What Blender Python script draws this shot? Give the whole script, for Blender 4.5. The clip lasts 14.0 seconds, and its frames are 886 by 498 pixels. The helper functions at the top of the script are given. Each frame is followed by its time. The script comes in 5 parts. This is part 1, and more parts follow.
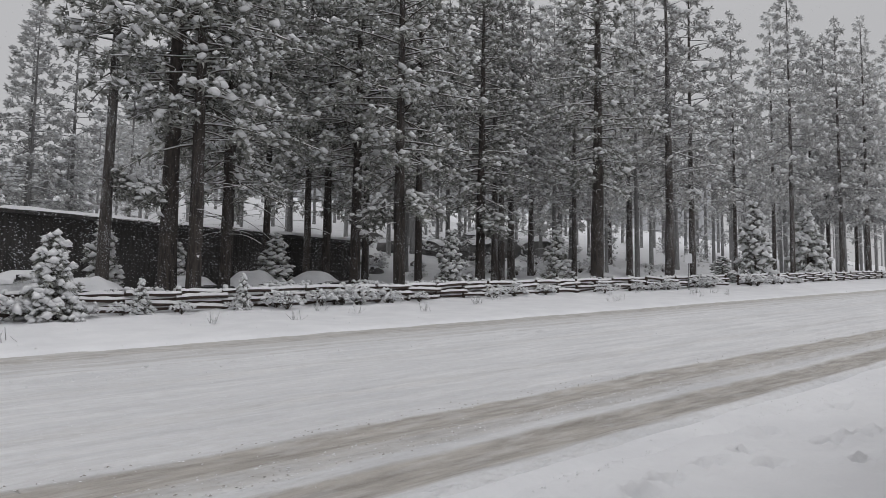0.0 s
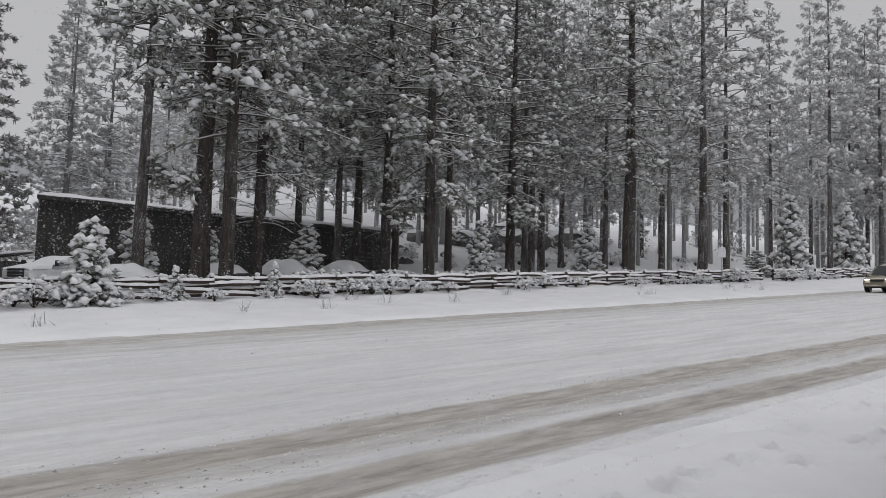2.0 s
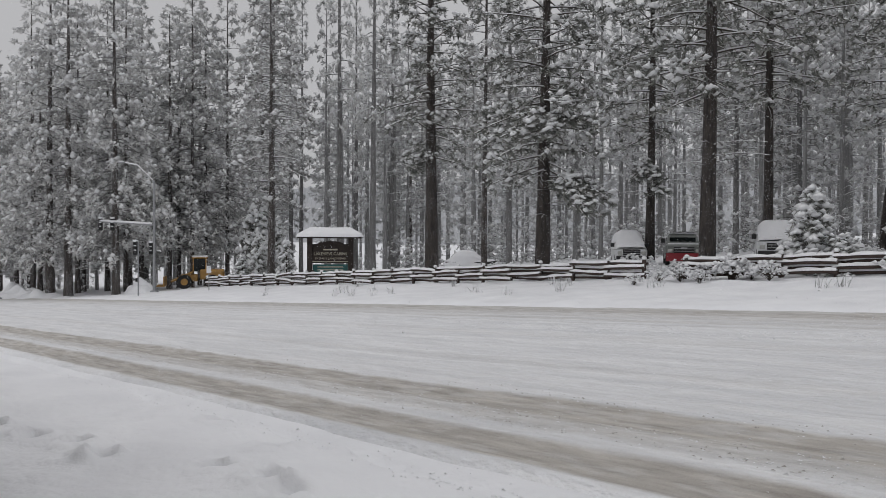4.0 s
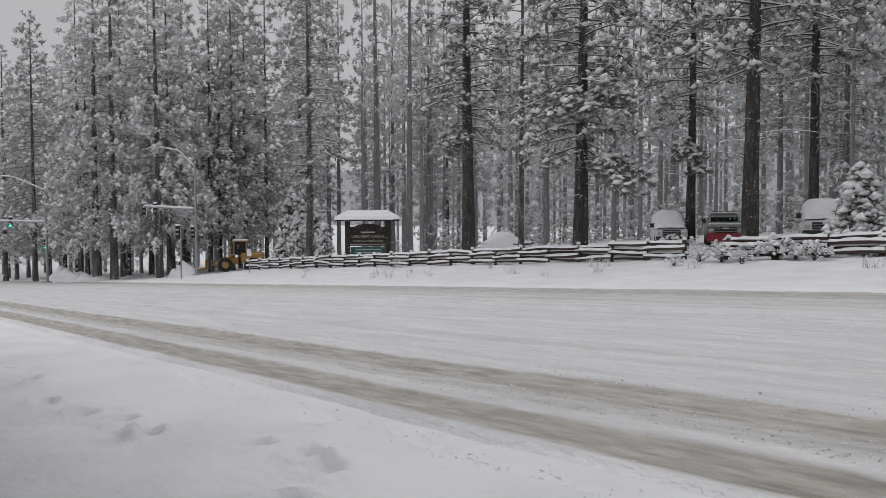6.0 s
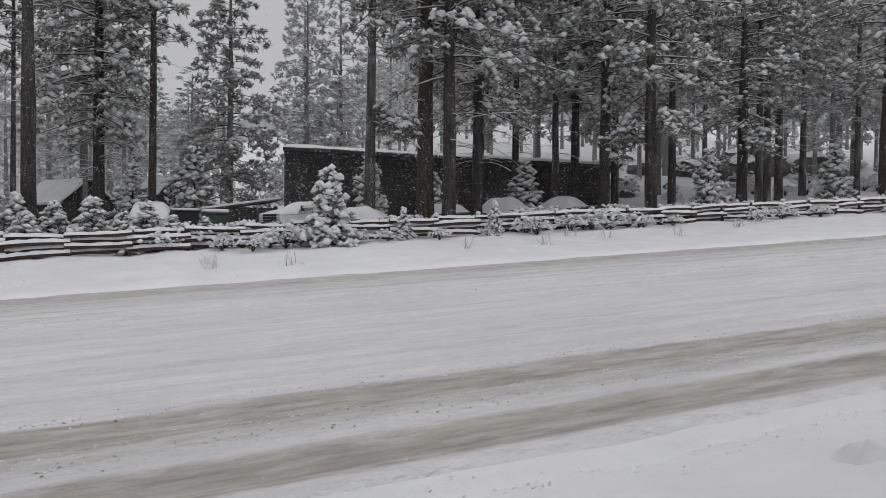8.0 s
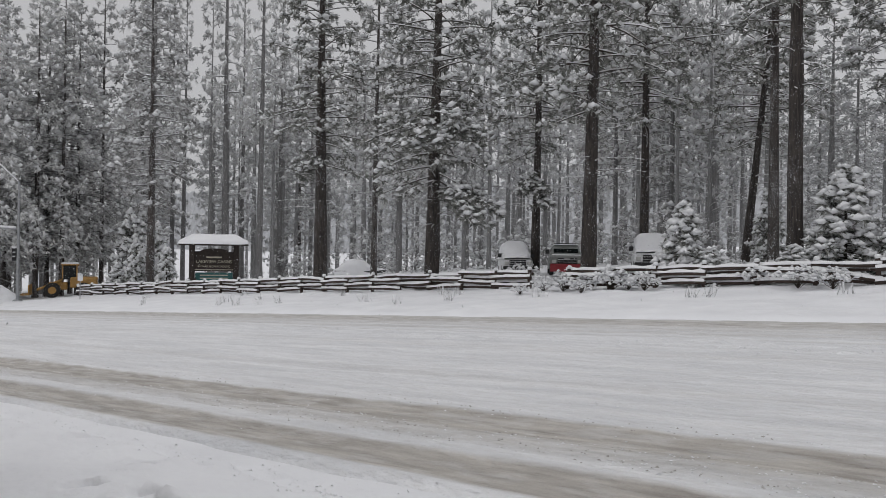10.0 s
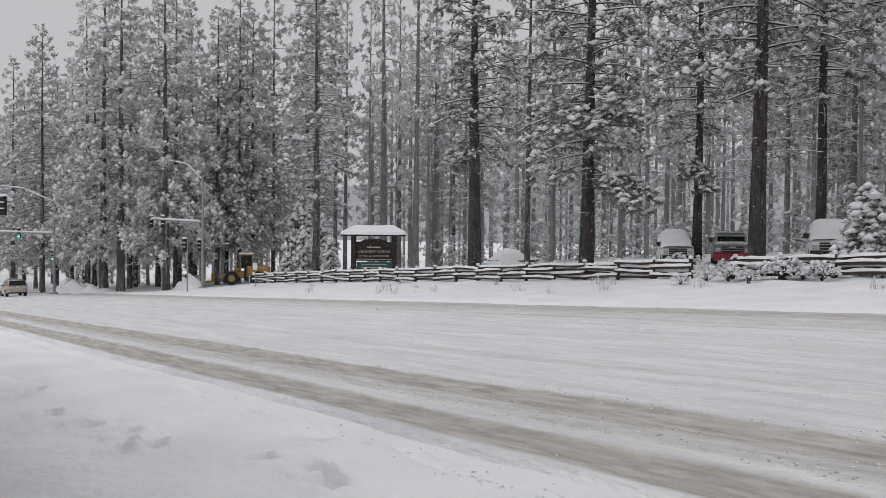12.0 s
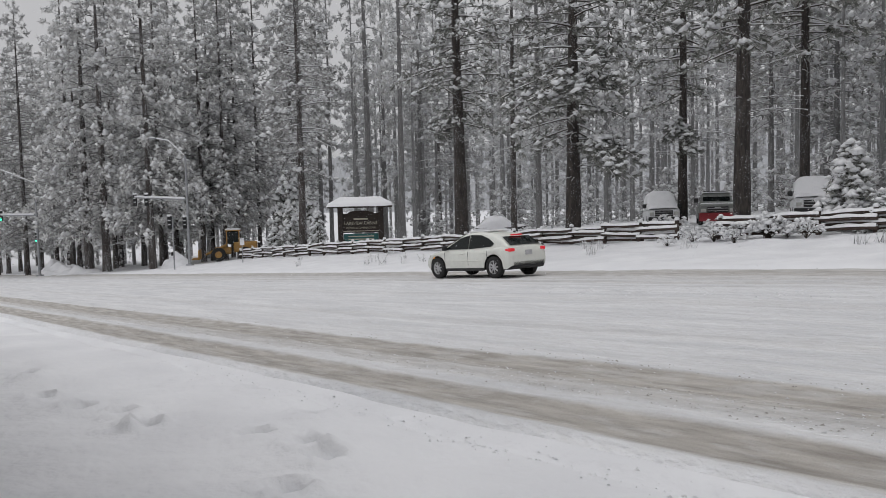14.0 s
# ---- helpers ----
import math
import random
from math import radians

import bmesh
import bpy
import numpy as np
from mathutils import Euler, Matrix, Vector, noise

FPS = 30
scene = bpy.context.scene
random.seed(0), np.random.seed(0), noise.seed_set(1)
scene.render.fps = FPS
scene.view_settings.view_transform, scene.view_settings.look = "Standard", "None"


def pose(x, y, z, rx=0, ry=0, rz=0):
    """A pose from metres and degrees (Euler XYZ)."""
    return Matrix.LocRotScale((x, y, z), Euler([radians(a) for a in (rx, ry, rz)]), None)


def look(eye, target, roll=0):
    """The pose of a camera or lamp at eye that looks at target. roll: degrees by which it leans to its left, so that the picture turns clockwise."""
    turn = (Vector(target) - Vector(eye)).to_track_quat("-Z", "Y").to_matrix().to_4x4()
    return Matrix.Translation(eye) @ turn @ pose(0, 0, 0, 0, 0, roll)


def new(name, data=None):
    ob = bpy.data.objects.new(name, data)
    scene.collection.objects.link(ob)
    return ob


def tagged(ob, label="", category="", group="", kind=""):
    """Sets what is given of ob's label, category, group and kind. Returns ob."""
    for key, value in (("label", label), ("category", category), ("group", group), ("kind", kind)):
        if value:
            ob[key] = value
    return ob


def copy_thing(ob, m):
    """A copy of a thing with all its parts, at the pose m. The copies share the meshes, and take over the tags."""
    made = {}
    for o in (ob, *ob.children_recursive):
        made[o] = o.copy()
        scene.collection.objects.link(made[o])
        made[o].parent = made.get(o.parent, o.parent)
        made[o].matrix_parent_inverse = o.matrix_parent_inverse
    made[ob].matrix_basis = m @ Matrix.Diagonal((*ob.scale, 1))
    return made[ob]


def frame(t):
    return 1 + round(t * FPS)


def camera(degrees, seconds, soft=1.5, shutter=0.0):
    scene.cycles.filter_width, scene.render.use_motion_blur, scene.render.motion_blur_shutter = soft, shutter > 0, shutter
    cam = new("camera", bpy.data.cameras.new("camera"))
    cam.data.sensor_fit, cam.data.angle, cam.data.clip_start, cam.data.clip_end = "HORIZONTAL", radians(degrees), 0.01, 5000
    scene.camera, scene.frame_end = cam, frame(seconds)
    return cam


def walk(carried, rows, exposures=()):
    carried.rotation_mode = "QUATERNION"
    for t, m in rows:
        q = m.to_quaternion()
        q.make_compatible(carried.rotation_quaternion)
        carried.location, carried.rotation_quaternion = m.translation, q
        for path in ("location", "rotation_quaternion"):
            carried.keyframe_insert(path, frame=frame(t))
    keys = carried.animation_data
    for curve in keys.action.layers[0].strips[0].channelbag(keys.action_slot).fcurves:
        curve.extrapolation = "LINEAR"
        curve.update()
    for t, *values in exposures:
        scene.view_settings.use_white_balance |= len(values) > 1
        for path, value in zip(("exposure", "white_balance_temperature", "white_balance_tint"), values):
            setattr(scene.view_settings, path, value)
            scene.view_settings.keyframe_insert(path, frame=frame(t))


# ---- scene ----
def aim(yaw, pitch, roll):
    """A pose at the eye: yaw to the right of the road's normal, pitch up, roll to the left, in degrees."""
    a, p = radians(yaw), radians(pitch)
    way = Vector((math.sin(a) * math.cos(p), math.cos(a) * math.cos(p), math.sin(p)))
    return look(EYE, Vector(EYE) + way, roll)


EYE = (0.0, 0.0, 1.52)
SECONDS = 14.0
cam = camera(62.23, SECONDS, soft=0.7)
TURNS_A = [
    (0.0, 42.30, 5.10, 0.78),
    (0.5, 42.98, 5.32, 0.74),
    (1.0, 44.07, 5.48, 1.06),
    (1.5, 45.62, 6.25, 1.51),
    (2.0, 39.98, 4.33, 1.64),
    (2.1, 36.90, 3.50, 1.59),
    (2.2, 31.54, 2.49, 1.77),
    (2.3, 26.16, 1.55, 1.71),
    (2.5, 15.56, 0.38, 1.46),
    (2.7, 4.90, -0.57, 0.80),
    (3.0, -11.22, -0.89, 0.19),
    (3.4, -31.64, -0.61, -0.44),
    (3.6, -41.30, -0.29, 0.19),
    (3.7, -44.80, -0.22, 0.40),
    (5.8, -51.27, -1.83, 0.05),
    (6.0, -50.08, -2.23, -0.17),
    (6.5, -43.38, -3.54, -0.59),
    (7.0, -32.66, -4.48, -0.10),
]
TURNS_B = [
    (7.1, -26.64, -4.31, 0.31),
    (7.2, -20.67, -4.09, 0.82),
    (7.3, -14.68, -3.77, 0.99),
    (7.4, -8.77, -3.42, 1.22),
    (7.5, -2.74, -3.01, 1.44),
    (7.8, 14.35, -1.58, 1.03),
    (8.0, 23.13, -0.95, 0.49),
    (8.2, 27.30, 0.02, 0.82),
    (10.3, -45.79, 0.14, 0.80),
    (10.5, -48.16, 0.45, 0.76),
    (11.0, -53.04, 0.79, 0.81),
    (11.5, -52.25, 0.15, 0.74),
    (12.0, -50.54, -0.99, 0.50),
    (12.5, -49.23, -1.72, 0.22),
    (13.0, -48.65, -2.29, -0.24),
    (13.5, -48.97, -2.92, -0.75),
    (14.0, -49.58, -3.40, -1.33),
]
walk(cam, [(t, aim(y, p, r)) for t, y, p, r in TURNS_A + TURNS_B], [(0.0, -0.03), (8.2, -0.04), (10.5, 0.04), (12.0, 0.12), (13.0, 0.12), (14.0, 0.06)])

# ---- light: thick overcast, snow falling ----
world = bpy.data.worlds.new("overcast")
scene.world = world
world.use_nodes = True
wn, wl = world.node_tree.nodes, world.node_tree.links
wn.clear()
w_out = wn.new("ShaderNodeOutputWorld")
w_bg = wn.new("ShaderNodeBackground")
sky = wn.new("ShaderNodeTexSky")
sky.sky_type = "NISHITA"
sky.sun_disc = False
sky.sun_elevation, sky.sun_rotation = radians(35), radians(200)
sat = wn.new("ShaderNodeHueSaturation")
sat.inputs["Saturation"].default_value = 0.12
sat.inputs["Value"].default_value = 0.1
wl.new(sky.outputs["Color"], sat.inputs["Color"])
wc = wn.new("ShaderNodeTexCoord")
wsep = wn.new("ShaderNodeSeparateXYZ")
wl.new(wc.outputs["Generated"], wsep.inputs[0])
ramp = wn.new("ShaderNodeValToRGB")
ramp.color_ramp.elements[0].position, ramp.color_ramp.elements[0].color = 0.0, (0.574, 0.572, 0.589, 1)
ramp.color_ramp.elements[1].position, ramp.color_ramp.elements[1].color = 1.0, (1.068, 1.065, 1.10, 1)
mid = ramp.color_ramp.elements.new(0.35)
mid.color = (0.634, 0.633, 0.652, 1)
wl.new(wsep.outputs["Z"], ramp.inputs[0])
wmix = wn.new("ShaderNodeMixRGB")
wmix.inputs[0].default_value = 0.15
wl.new(ramp.outputs[0], wmix.inputs[1])
wl.new(sat.outputs[0], wmix.inputs[2])
wl.new(wmix.outputs[0], w_bg.inputs["Color"])
w_bg.inputs["Strength"].default_value = 0.82
wl.new(w_bg.outputs[0], w_out.inputs[0])

sun = new("sun", bpy.data.lights.new("sun", "SUN"))
sun.data.energy, sun.data.angle, sun.data.color = 0.5, radians(60), (1.0, 0.985, 0.96)
sun.matrix_world = look((0, 0, 60), (2, 6, 0))


# ---- materials ----
def node_mat(name, rough=0.7, metal=0.0):
    m = bpy.data.materials.new(name)
    m.use_nodes = True
    b = m.node_tree.nodes["Principled BSDF"]
    b.inputs["Roughness"].default_value, b.inputs["Metallic"].default_value = rough, metal
    return m, m.node_tree.nodes, m.node_tree.links, b


def grain(n, l, scale, detail=4.0, stretch=(1, 1, 1), space="Object"):
    c, mp, t = n.new("ShaderNodeTexCoord"), n.new("ShaderNodeMapping"), n.new("ShaderNodeTexNoise")
    mp.inputs["Scale"].default_value = stretch
    t.inputs["Scale"].default_value, t.inputs["Detail"].default_value = scale, detail
    l.new(c.outputs[space], mp.inputs[0])
    l.new(mp.outputs[0], t.inputs["Vector"])
    return t.outputs["Fac"]


def two_tone(n, l, fac, c1, c2, lo=0.3, hi=0.7):
    r = n.new("ShaderNodeValToRGB")
    r.color_ramp.elements[0].position, r.color_ramp.elements[0].color = lo, (*c1, 1)
    r.color_ramp.elements[1].position, r.color_ramp.elements[1].color = hi, (*c2, 1)
    l.new(fac, r.inputs[0])
    return r.outputs[0]


def mix(n, l, fac, a, b, how="MIX"):
    x = n.new("ShaderNodeMixRGB")
    x.blend_type = how
    for s, v in zip(x.inputs, (fac, a, b)):
        if isinstance(v, (int, float)):
            s.default_value = v
        elif isinstance(v, tuple):
            s.default_value = (*v, 1)
        else:
            l.new(v, s)
    return x.outputs[0]


def relief(n, l, b, height, strength, dist):
    k = n.new("ShaderNodeBump")
    k.inputs["Strength"].default_value, k.inputs["Distance"].default_value = strength, dist
    l.new(height, k.inputs["Height"])
    l.new(k.outputs[0], b.inputs["Normal"])


def rough_mat(name, c1, c2, scale, rough=0.8, fine=30.0, bump=0.4, dist=0.02, metal=0.0, stretch=(1, 1, 1)):
    m, n, l, b = node_mat(name, rough, metal)
    big, small = grain(n, l, scale, 4, stretch), grain(n, l, fine, 6, stretch)
    col = two_tone(n, l, big, c1, c2)
    col = mix(n, l, 0.35, col, two_tone(n, l, small, tuple(v * 0.6 for v in c1), tuple(min(1, v * 1.25) for v in c2)))
    l.new(col, b.inputs["Base Color"])
    if bump:
        relief(n, l, b, small, bump, dist)
    return m


def plain(name, c, rough=0.5, metal=0.0, vary=0.12, scale=6.0):
    m, n, l, b = node_mat(name, rough, metal)
    l.new(two_tone(n, l, grain(n, l, scale), tuple(v * (1 - vary) for v in c), tuple(min(1, v * (1 + vary)) for v in c)), b.inputs["Base Color"])
    return m


def glow(name, c, strength):
    m, n, l, b = node_mat(name, 0.3)
    b.inputs["Base Color"].default_value = (*c, 1)
    b.inputs["Emission Color"].default_value = (*c, 1)
    b.inputs["Emission Strength"].default_value = strength
    return m


def snowed(name, c1, c2, scale, stretch, amount, rough=0.9, bump=0.7, dist=0.03, patch=1.6, flecks=26.0):
    """A dark rough surface with wind-blown snow stuck to it in flecks."""
    m, n, l, b = node_mat(name, rough)
    base = two_tone(n, l, grain(n, l, scale, 6, stretch), c1, c2, 0.35, 0.65)
    fleck, wide = grain(n, l, flecks, 5, (0.6, 0.6, 1)), grain(n, l, patch, 2, (1, 1, 0.4))
    even = n.new("ShaderNodeMath")
    even.operation = "MULTIPLY_ADD"
    even.inputs[1].default_value, even.inputs[2].default_value = 0.3, 0.35
    l.new(wide, even.inputs[0])
    zone = even.outputs[0]
    k = n.new("ShaderNodeMath")
    k.operation = "MULTIPLY"
    l.new(fleck, k.inputs[0])
    l.new(zone, k.inputs[1])
    col = mix(n, l, two_tone(n, l, k.outputs[0], (0, 0, 0), (1, 1, 1), amount, amount + 0.035), base, (0.78, 0.80, 0.83))
    l.new(col, b.inputs["Base Color"])
    relief(n, l, b, grain(n, l, scale * 1.5, 6, stretch), bump, dist)
    return m


def make_snow(name, lo, hi, lump=0.7, fine=9.0, dist=0.04):
    m, n, l, b = node_mat(name, 0.65)
    big = grain(n, l, lump, 5)
    col = two_tone(n, l, big, lo, hi)
    l.new(col, b.inputs["Base Color"])
    h = mix(n, l, 0.5, grain(n, l, fine, 8), grain(n, l, lump * 3, 4))
    relief(n, l, b, h, 1.0, dist)
    return m


SNOW = make_snow("fresh_snow", (0.755, 0.76, 0.785), (0.855, 0.86, 0.88), 0.7, 7.0, 0.06)
CLUMP = make_snow("clinging_snow", (0.75, 0.755, 0.77), (0.86, 0.863, 0.875), 4.0, 25.0, 0.015)
BARK = snowed("pine_bark", (0.024, 0.021, 0.02), (0.072, 0.06, 0.053), 9.0, (1, 1, 0.22), 0.318)
BARK_PALE = snowed("snow_plastered_bark", (0.035, 0.031, 0.029), (0.10, 0.085, 0.077), 9.0, (1, 1, 0.22), 0.295)
TWIG = rough_mat("twig_bark", (0.03, 0.024, 0.02), (0.08, 0.065, 0.052), 8, 0.9)


def needle_mat(name, c1, c2):
    m, n, l, b = node_mat(name, 0.75)
    g = n.new("ShaderNodeNewGeometry")
    col = two_tone(n, l, g.outputs["Random Per Island"], c1, c2, 0.1, 0.9)
    o = n.new("ShaderNodeObjectInfo")
    hs = n.new("ShaderNodeHueSaturation")
    mr = n.new("ShaderNodeMapRange")
    mr.inputs[3].default_value, mr.inputs[4].default_value = 0.75, 1.25
    l.new(o.outputs["Random"], mr.inputs[0])
    l.new(mr.outputs[0], hs.inputs["Value"])
    l.new(col, hs.inputs["Color"])
    l.new(hs.outputs[0], b.inputs["Base Color"])
    return m


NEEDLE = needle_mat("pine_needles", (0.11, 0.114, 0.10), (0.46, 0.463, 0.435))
# paler steps for further trees: distance haze painted into needle and bark colour
NEEDLE_MID = needle_mat("needles_mid_haze", (0.23, 0.228, 0.222), (0.56, 0.557, 0.547))
NEEDLE_FAR = needle_mat("needles_far_haze", (0.42, 0.42, 0.417), (0.72, 0.718, 0.712))
NEEDLE_HAZE = needle_mat("needles_deep_haze", (0.46, 0.462, 0.464), (0.74, 0.742, 0.745))
BARK_HAZE = snowed("bark_deep_haze", (0.22, 0.219, 0.218), (0.34, 0.338, 0.336), 9.0, (1, 1, 0.22), 0.315)
BARK_FAR = snowed("bark_far_haze", (0.15, 0.148, 0.147), (0.23, 0.226, 0.224), 9.0, (1, 1, 0.22), 0.315)
RAIL = rough_mat("weathered_rail", (0.026, 0.019, 0.017), (0.08, 0.056, 0.046), 5, 0.9, 40, 0.6, 0.01, stretch=(0.2, 1, 1))
SIDING = snowed("dark_siding", (0.034, 0.032, 0.031), (0.075, 0.07, 0.067), 6.0, (1, 1, 0.1), 0.30, 0.85, 0.4, 0.01, 0.5, 11.0)
ROCK = rough_mat("granite", (0.07, 0.07, 0.072), (0.22, 0.215, 0.21), 1.6, 0.9, 14, 0.8, 0.06)
TYRE = rough_mat("tyre_rubber", (0.012, 0.012, 0.012), (0.03, 0.03, 0.03), 12, 0.85, 60, 0.5, 0.004)
GLASS = plain("dark_car_glass", (0.006, 0.009, 0.009), 0.03)
GLASS.node_tree.nodes["Principled BSDF"].inputs["Specular IOR Level"].default_value = 0.28
BLACK = plain("black_plastic", (0.015, 0.015, 0.016), 0.5)
ALLOY = plain("alloy", (0.45, 0.45, 0.46), 0.3, 0.8)
STEEL = plain("galvanised_steel", (0.33, 0.34, 0.35), 0.5, 0.6)
TAN = plain("champagne_paint", (0.43, 0.395, 0.325), 0.2, 0.35, 0.04)
WHITE = plain("white_paint", (0.74, 0.75, 0.70), 0.25, 0.0, 0.04)
VANWHITE = plain("van_white", (0.68, 0.69, 0.70), 0.4)
TRUCK = plain("grey_green_truck_paint", (0.17, 0.18, 0.172), 0.35)
RED = plain("red_paint", (0.24, 0.014, 0.022), 0.35)
DARKGREEN = plain("dark_green_paint", (0.03, 0.05, 0.035), 0.5)
YELLOW = rough_mat("worn_yellow_paint", (0.30, 0.17, 0.05), (0.46, 0.26, 0.07), 3, 0.6, 14, 0.2, 0.005)
SIGNWOOD = rough_mat("stained_sign_wood", (0.022, 0.017, 0.015), (0.06, 0.045, 0.038), 6, 0.8)
TEAL = plain("teal_panel", (0.03, 0.13, 0.13), 0.5)
LETTER = plain("cream_lettering", (0.55, 0.52, 0.42), 0.6)
EAVEWOOD = rough_mat("red_brown_timber", (0.016, 0.007, 0.006), (0.04, 0.016, 0.013), 4, 0.8, 30, 0.4, 0.006)
LOGBOX = rough_mat("orange_brown_box", (0.22, 0.11, 0.05), (0.34, 0.18, 0.09), 5, 0.8)
TAIL = glow("tail_lamp", (0.45, 0.012, 0.02), 0.6)
TAILDIM = plain("red_lens", (0.35, 0.012, 0.015), 0.2)
HEADLAMP = glow("headlamp", (1.0, 0.97, 0.85), 3.0)
LENS = plain("clear_lens", (0.5, 0.5, 0.48), 0.15)
AMBER = glow("amber_marker", (0.9, 0.4, 0.06), 0.8)
GREENLAMP = glow("green_signal", (0.05, 0.9, 0.45), 2.5)
SLUSH = rough_mat("dirty_slush", (0.3, 0.285, 0.26), (0.5, 0.48, 0.45), 8, 0.7)
PLATE = plain("plate_white", (0.5, 0.5, 0.52), 0.5)


# ---- mesh helpers ----
class Pile:
    """Collects vertices and faces of several materials for one mesh."""

    def __init__(self):
        self.v, self.f, self.m, self.n = [], [], [], 0

    def add(self, verts, faces, slot=0):
        verts, faces = np.asarray(verts, float).reshape(-1, 3), np.asarray(faces, int)
        self.v.append(verts)
        self.f.extend((faces + self.n).tolist())
        self.m.extend([slot] * len(faces))
        self.n += len(verts)

    def mesh(self, name, mats, smooth=False, smooth_slot=None):
        me = bpy.data.meshes.new(name)
        me.from_pydata(np.concatenate(self.v).tolist(), [], self.f)
        for m in mats:
            me.materials.append(m)
        me.polygons.foreach_set("material_index", self.m)
        if smooth or smooth_slot is not None:
            me.polygons.foreach_set("use_smooth", [smooth or m == smooth_slot for m in self.m])
        me.update()
        return me


def thing(name, label, category, group="", kind="", at=None):
    ob = new(name)
    ob.empty_display_size = 0.2
    if at is not None:
        ob.matrix_basis = at
    return tagged(ob, label, category, group, kind)


def child(name, me, parent, label="", at=None):
    ob = new(name, me)
    ob.parent = parent
    if at is not None:
        ob.matrix_basis = at
    return tagged(ob, label) if label else ob


def bm_mesh(name, bm, mat, smooth=False):
    me = bpy.data.meshes.new(name)
    bmesh.ops.recalc_face_normals(bm, faces=bm.faces)
    bm.to_mesh(me)
    bm.free()
    for m in mat if isinstance(mat, (list, tuple)) else (mat,):
        me.materials.append(m)
    if smooth:
        me.polygons.foreach_set("use_smooth", [True] * len(me.polygons))
    return me


def part(name, bm, mat, parent, label="", at=None, smooth=False):
    return child(name, bm_mesh(name, bm, mat, smooth), parent, label, at)


def box(sx, sy, sz, x=0, y=0, z=0, bevel=0.01, bm=None, m=None):
    """A bevelled box of full sizes, centred at x, y with its foot at z."""
    bm = bm or bmesh.new()
    mat = Matrix.Translation((x, y, z + sz / 2)) @ Matrix.Diagonal((sx, sy, sz, 1))
    got = bmesh.ops.create_cube(bm, size=1, matrix=(m or Matrix()) @ mat)
    if bevel:
        es = {e for v in got["verts"] for e in v.link_edges}
        bmesh.ops.bevel(bm, geom=list(es), offset=min(bevel, 0.3 * min(sx, sy, sz)), segments=1, affect="EDGES")
    return bm


def rod(p, q, r1, r2=None, n=8, bm=None):
    """A tapered round bar from p to q."""
    bm = bm or bmesh.new()
    p, q = Vector(p), Vector(q)
    d = q - p
    m = Matrix.Translation((p + q) / 2) @ d.to_track_quat("Z", "Y").to_matrix().to_4x4()
    bmesh.ops.create_cone(bm, cap_ends=True, segments=n, radius1=r1, radius2=r1 if r2 is None else r2, depth=d.length, matrix=m)
    return bm


def grid_faces(nu, nv):
    i = np.arange((nu - 1) * (nv - 1))
    a = (i // (nv - 1)) * nv + i % (nv - 1)
    return np.stack([a, a + nv, a + nv + 1, a + 1], 1)


def wave(x, y, seed=0.0):
    """Smooth value noise from -1 to 1 over arrays."""
    xi, yi = np.floor(x), np.floor(y)
    fx, fy = x - xi, y - yi
    fx, fy = fx * fx * (3 - 2 * fx), fy * fy * (3 - 2 * fy)

    def h(a, b):
        s = np.sin(a * 127.1 + b * 311.7 + seed * 74.7) * 43758.5453
        return (s - np.floor(s)) * 2 - 1

    return (h(xi, yi) * (1 - fx) + h(xi + 1, yi) * fx) * (1 - fy) + (h(xi, yi + 1) * (1 - fx) + h(xi + 1, yi + 1) * fx) * fy


# ---- ground: the road climbs to the east, a bank rises behind its far edge ----
GRADE = math.tan(radians(3.36))
TILT = 3.36
PROFILE = ((-60, 0.3), (0, 0.18), (2.6, 0.12), (4.0, 0.05), (4.5, -0.01), (19.3, 0.16), (20.3, 0.26), (24, 0.45), (28.4, 0.74),
           (31, 0.95), (39, 1.28), (50, 1.95), (62, 3.1), (100, 5.5), (200, 16), (700, 60))


def smooth(a, b, x):
    t = np.clip((x - a) / (b - a), 0, 1)
    return t * t * (3 - 2 * t)


def height(x, y):
    x, y = np.asarray(x, float), np.asarray(y, float)
    px, pz = zip(*PROFILE)
    z = np.interp(y, px, pz)
    road = 0.0115 * (y - 5.3)
    west = smooth(-58, -72, x) * smooth(19, 22, y)
    z = z * (1 - 0.65 * west) + road * 0.65 * np.minimum(west, 1)
    z = z - 0.62 * smooth(8, -14, x) * np.maximum(0.0, z - 1.55) * smooth(44, 54, y)
    z = z + smooth(24, 46, x) * np.clip(y - 42, 0, 90) * 0.13
    xs = np.clip(x, -140, 160)
    return z + GRADE * xs


def ground_z(x, y):
    return float(height(x, y))


def lumps(x, y):
    far = smooth(19.3, 21, y) + smooth(4.3, 3.4, y)
    n = 0.06 * wave(x / 1.7, y / 1.3, 1) + 0.04 * wave(x / 0.7, y / 0.6, 2) + 0.018 * wave(x / 0.27, y / 0.25, 3)
    n = n * (0.85 + 0.15 * smooth(15, 21, y)) + 0.05 * np.clip(wave(x / 0.55, y / 0.45, 15) - 0.35, 0, 1) * smooth(4.0, 3.0, y)
    return n * far


def sheet(name, xs, ys, fz, mat, label, category):
    X, Y = np.meshgrid(xs, ys, indexing="ij")
    p = Pile()
    p.add(np.stack([X, Y, fz(X, Y)], -1).reshape(-1, 3), grid_faces(len(xs), len(ys)))
    me = p.mesh(name, [mat], True)
    return tagged(new(name, me), label, category, kind="structure")


def spaced(*runs):
    return np.concatenate([np.arange(a, b, s) for a, b, s in runs])


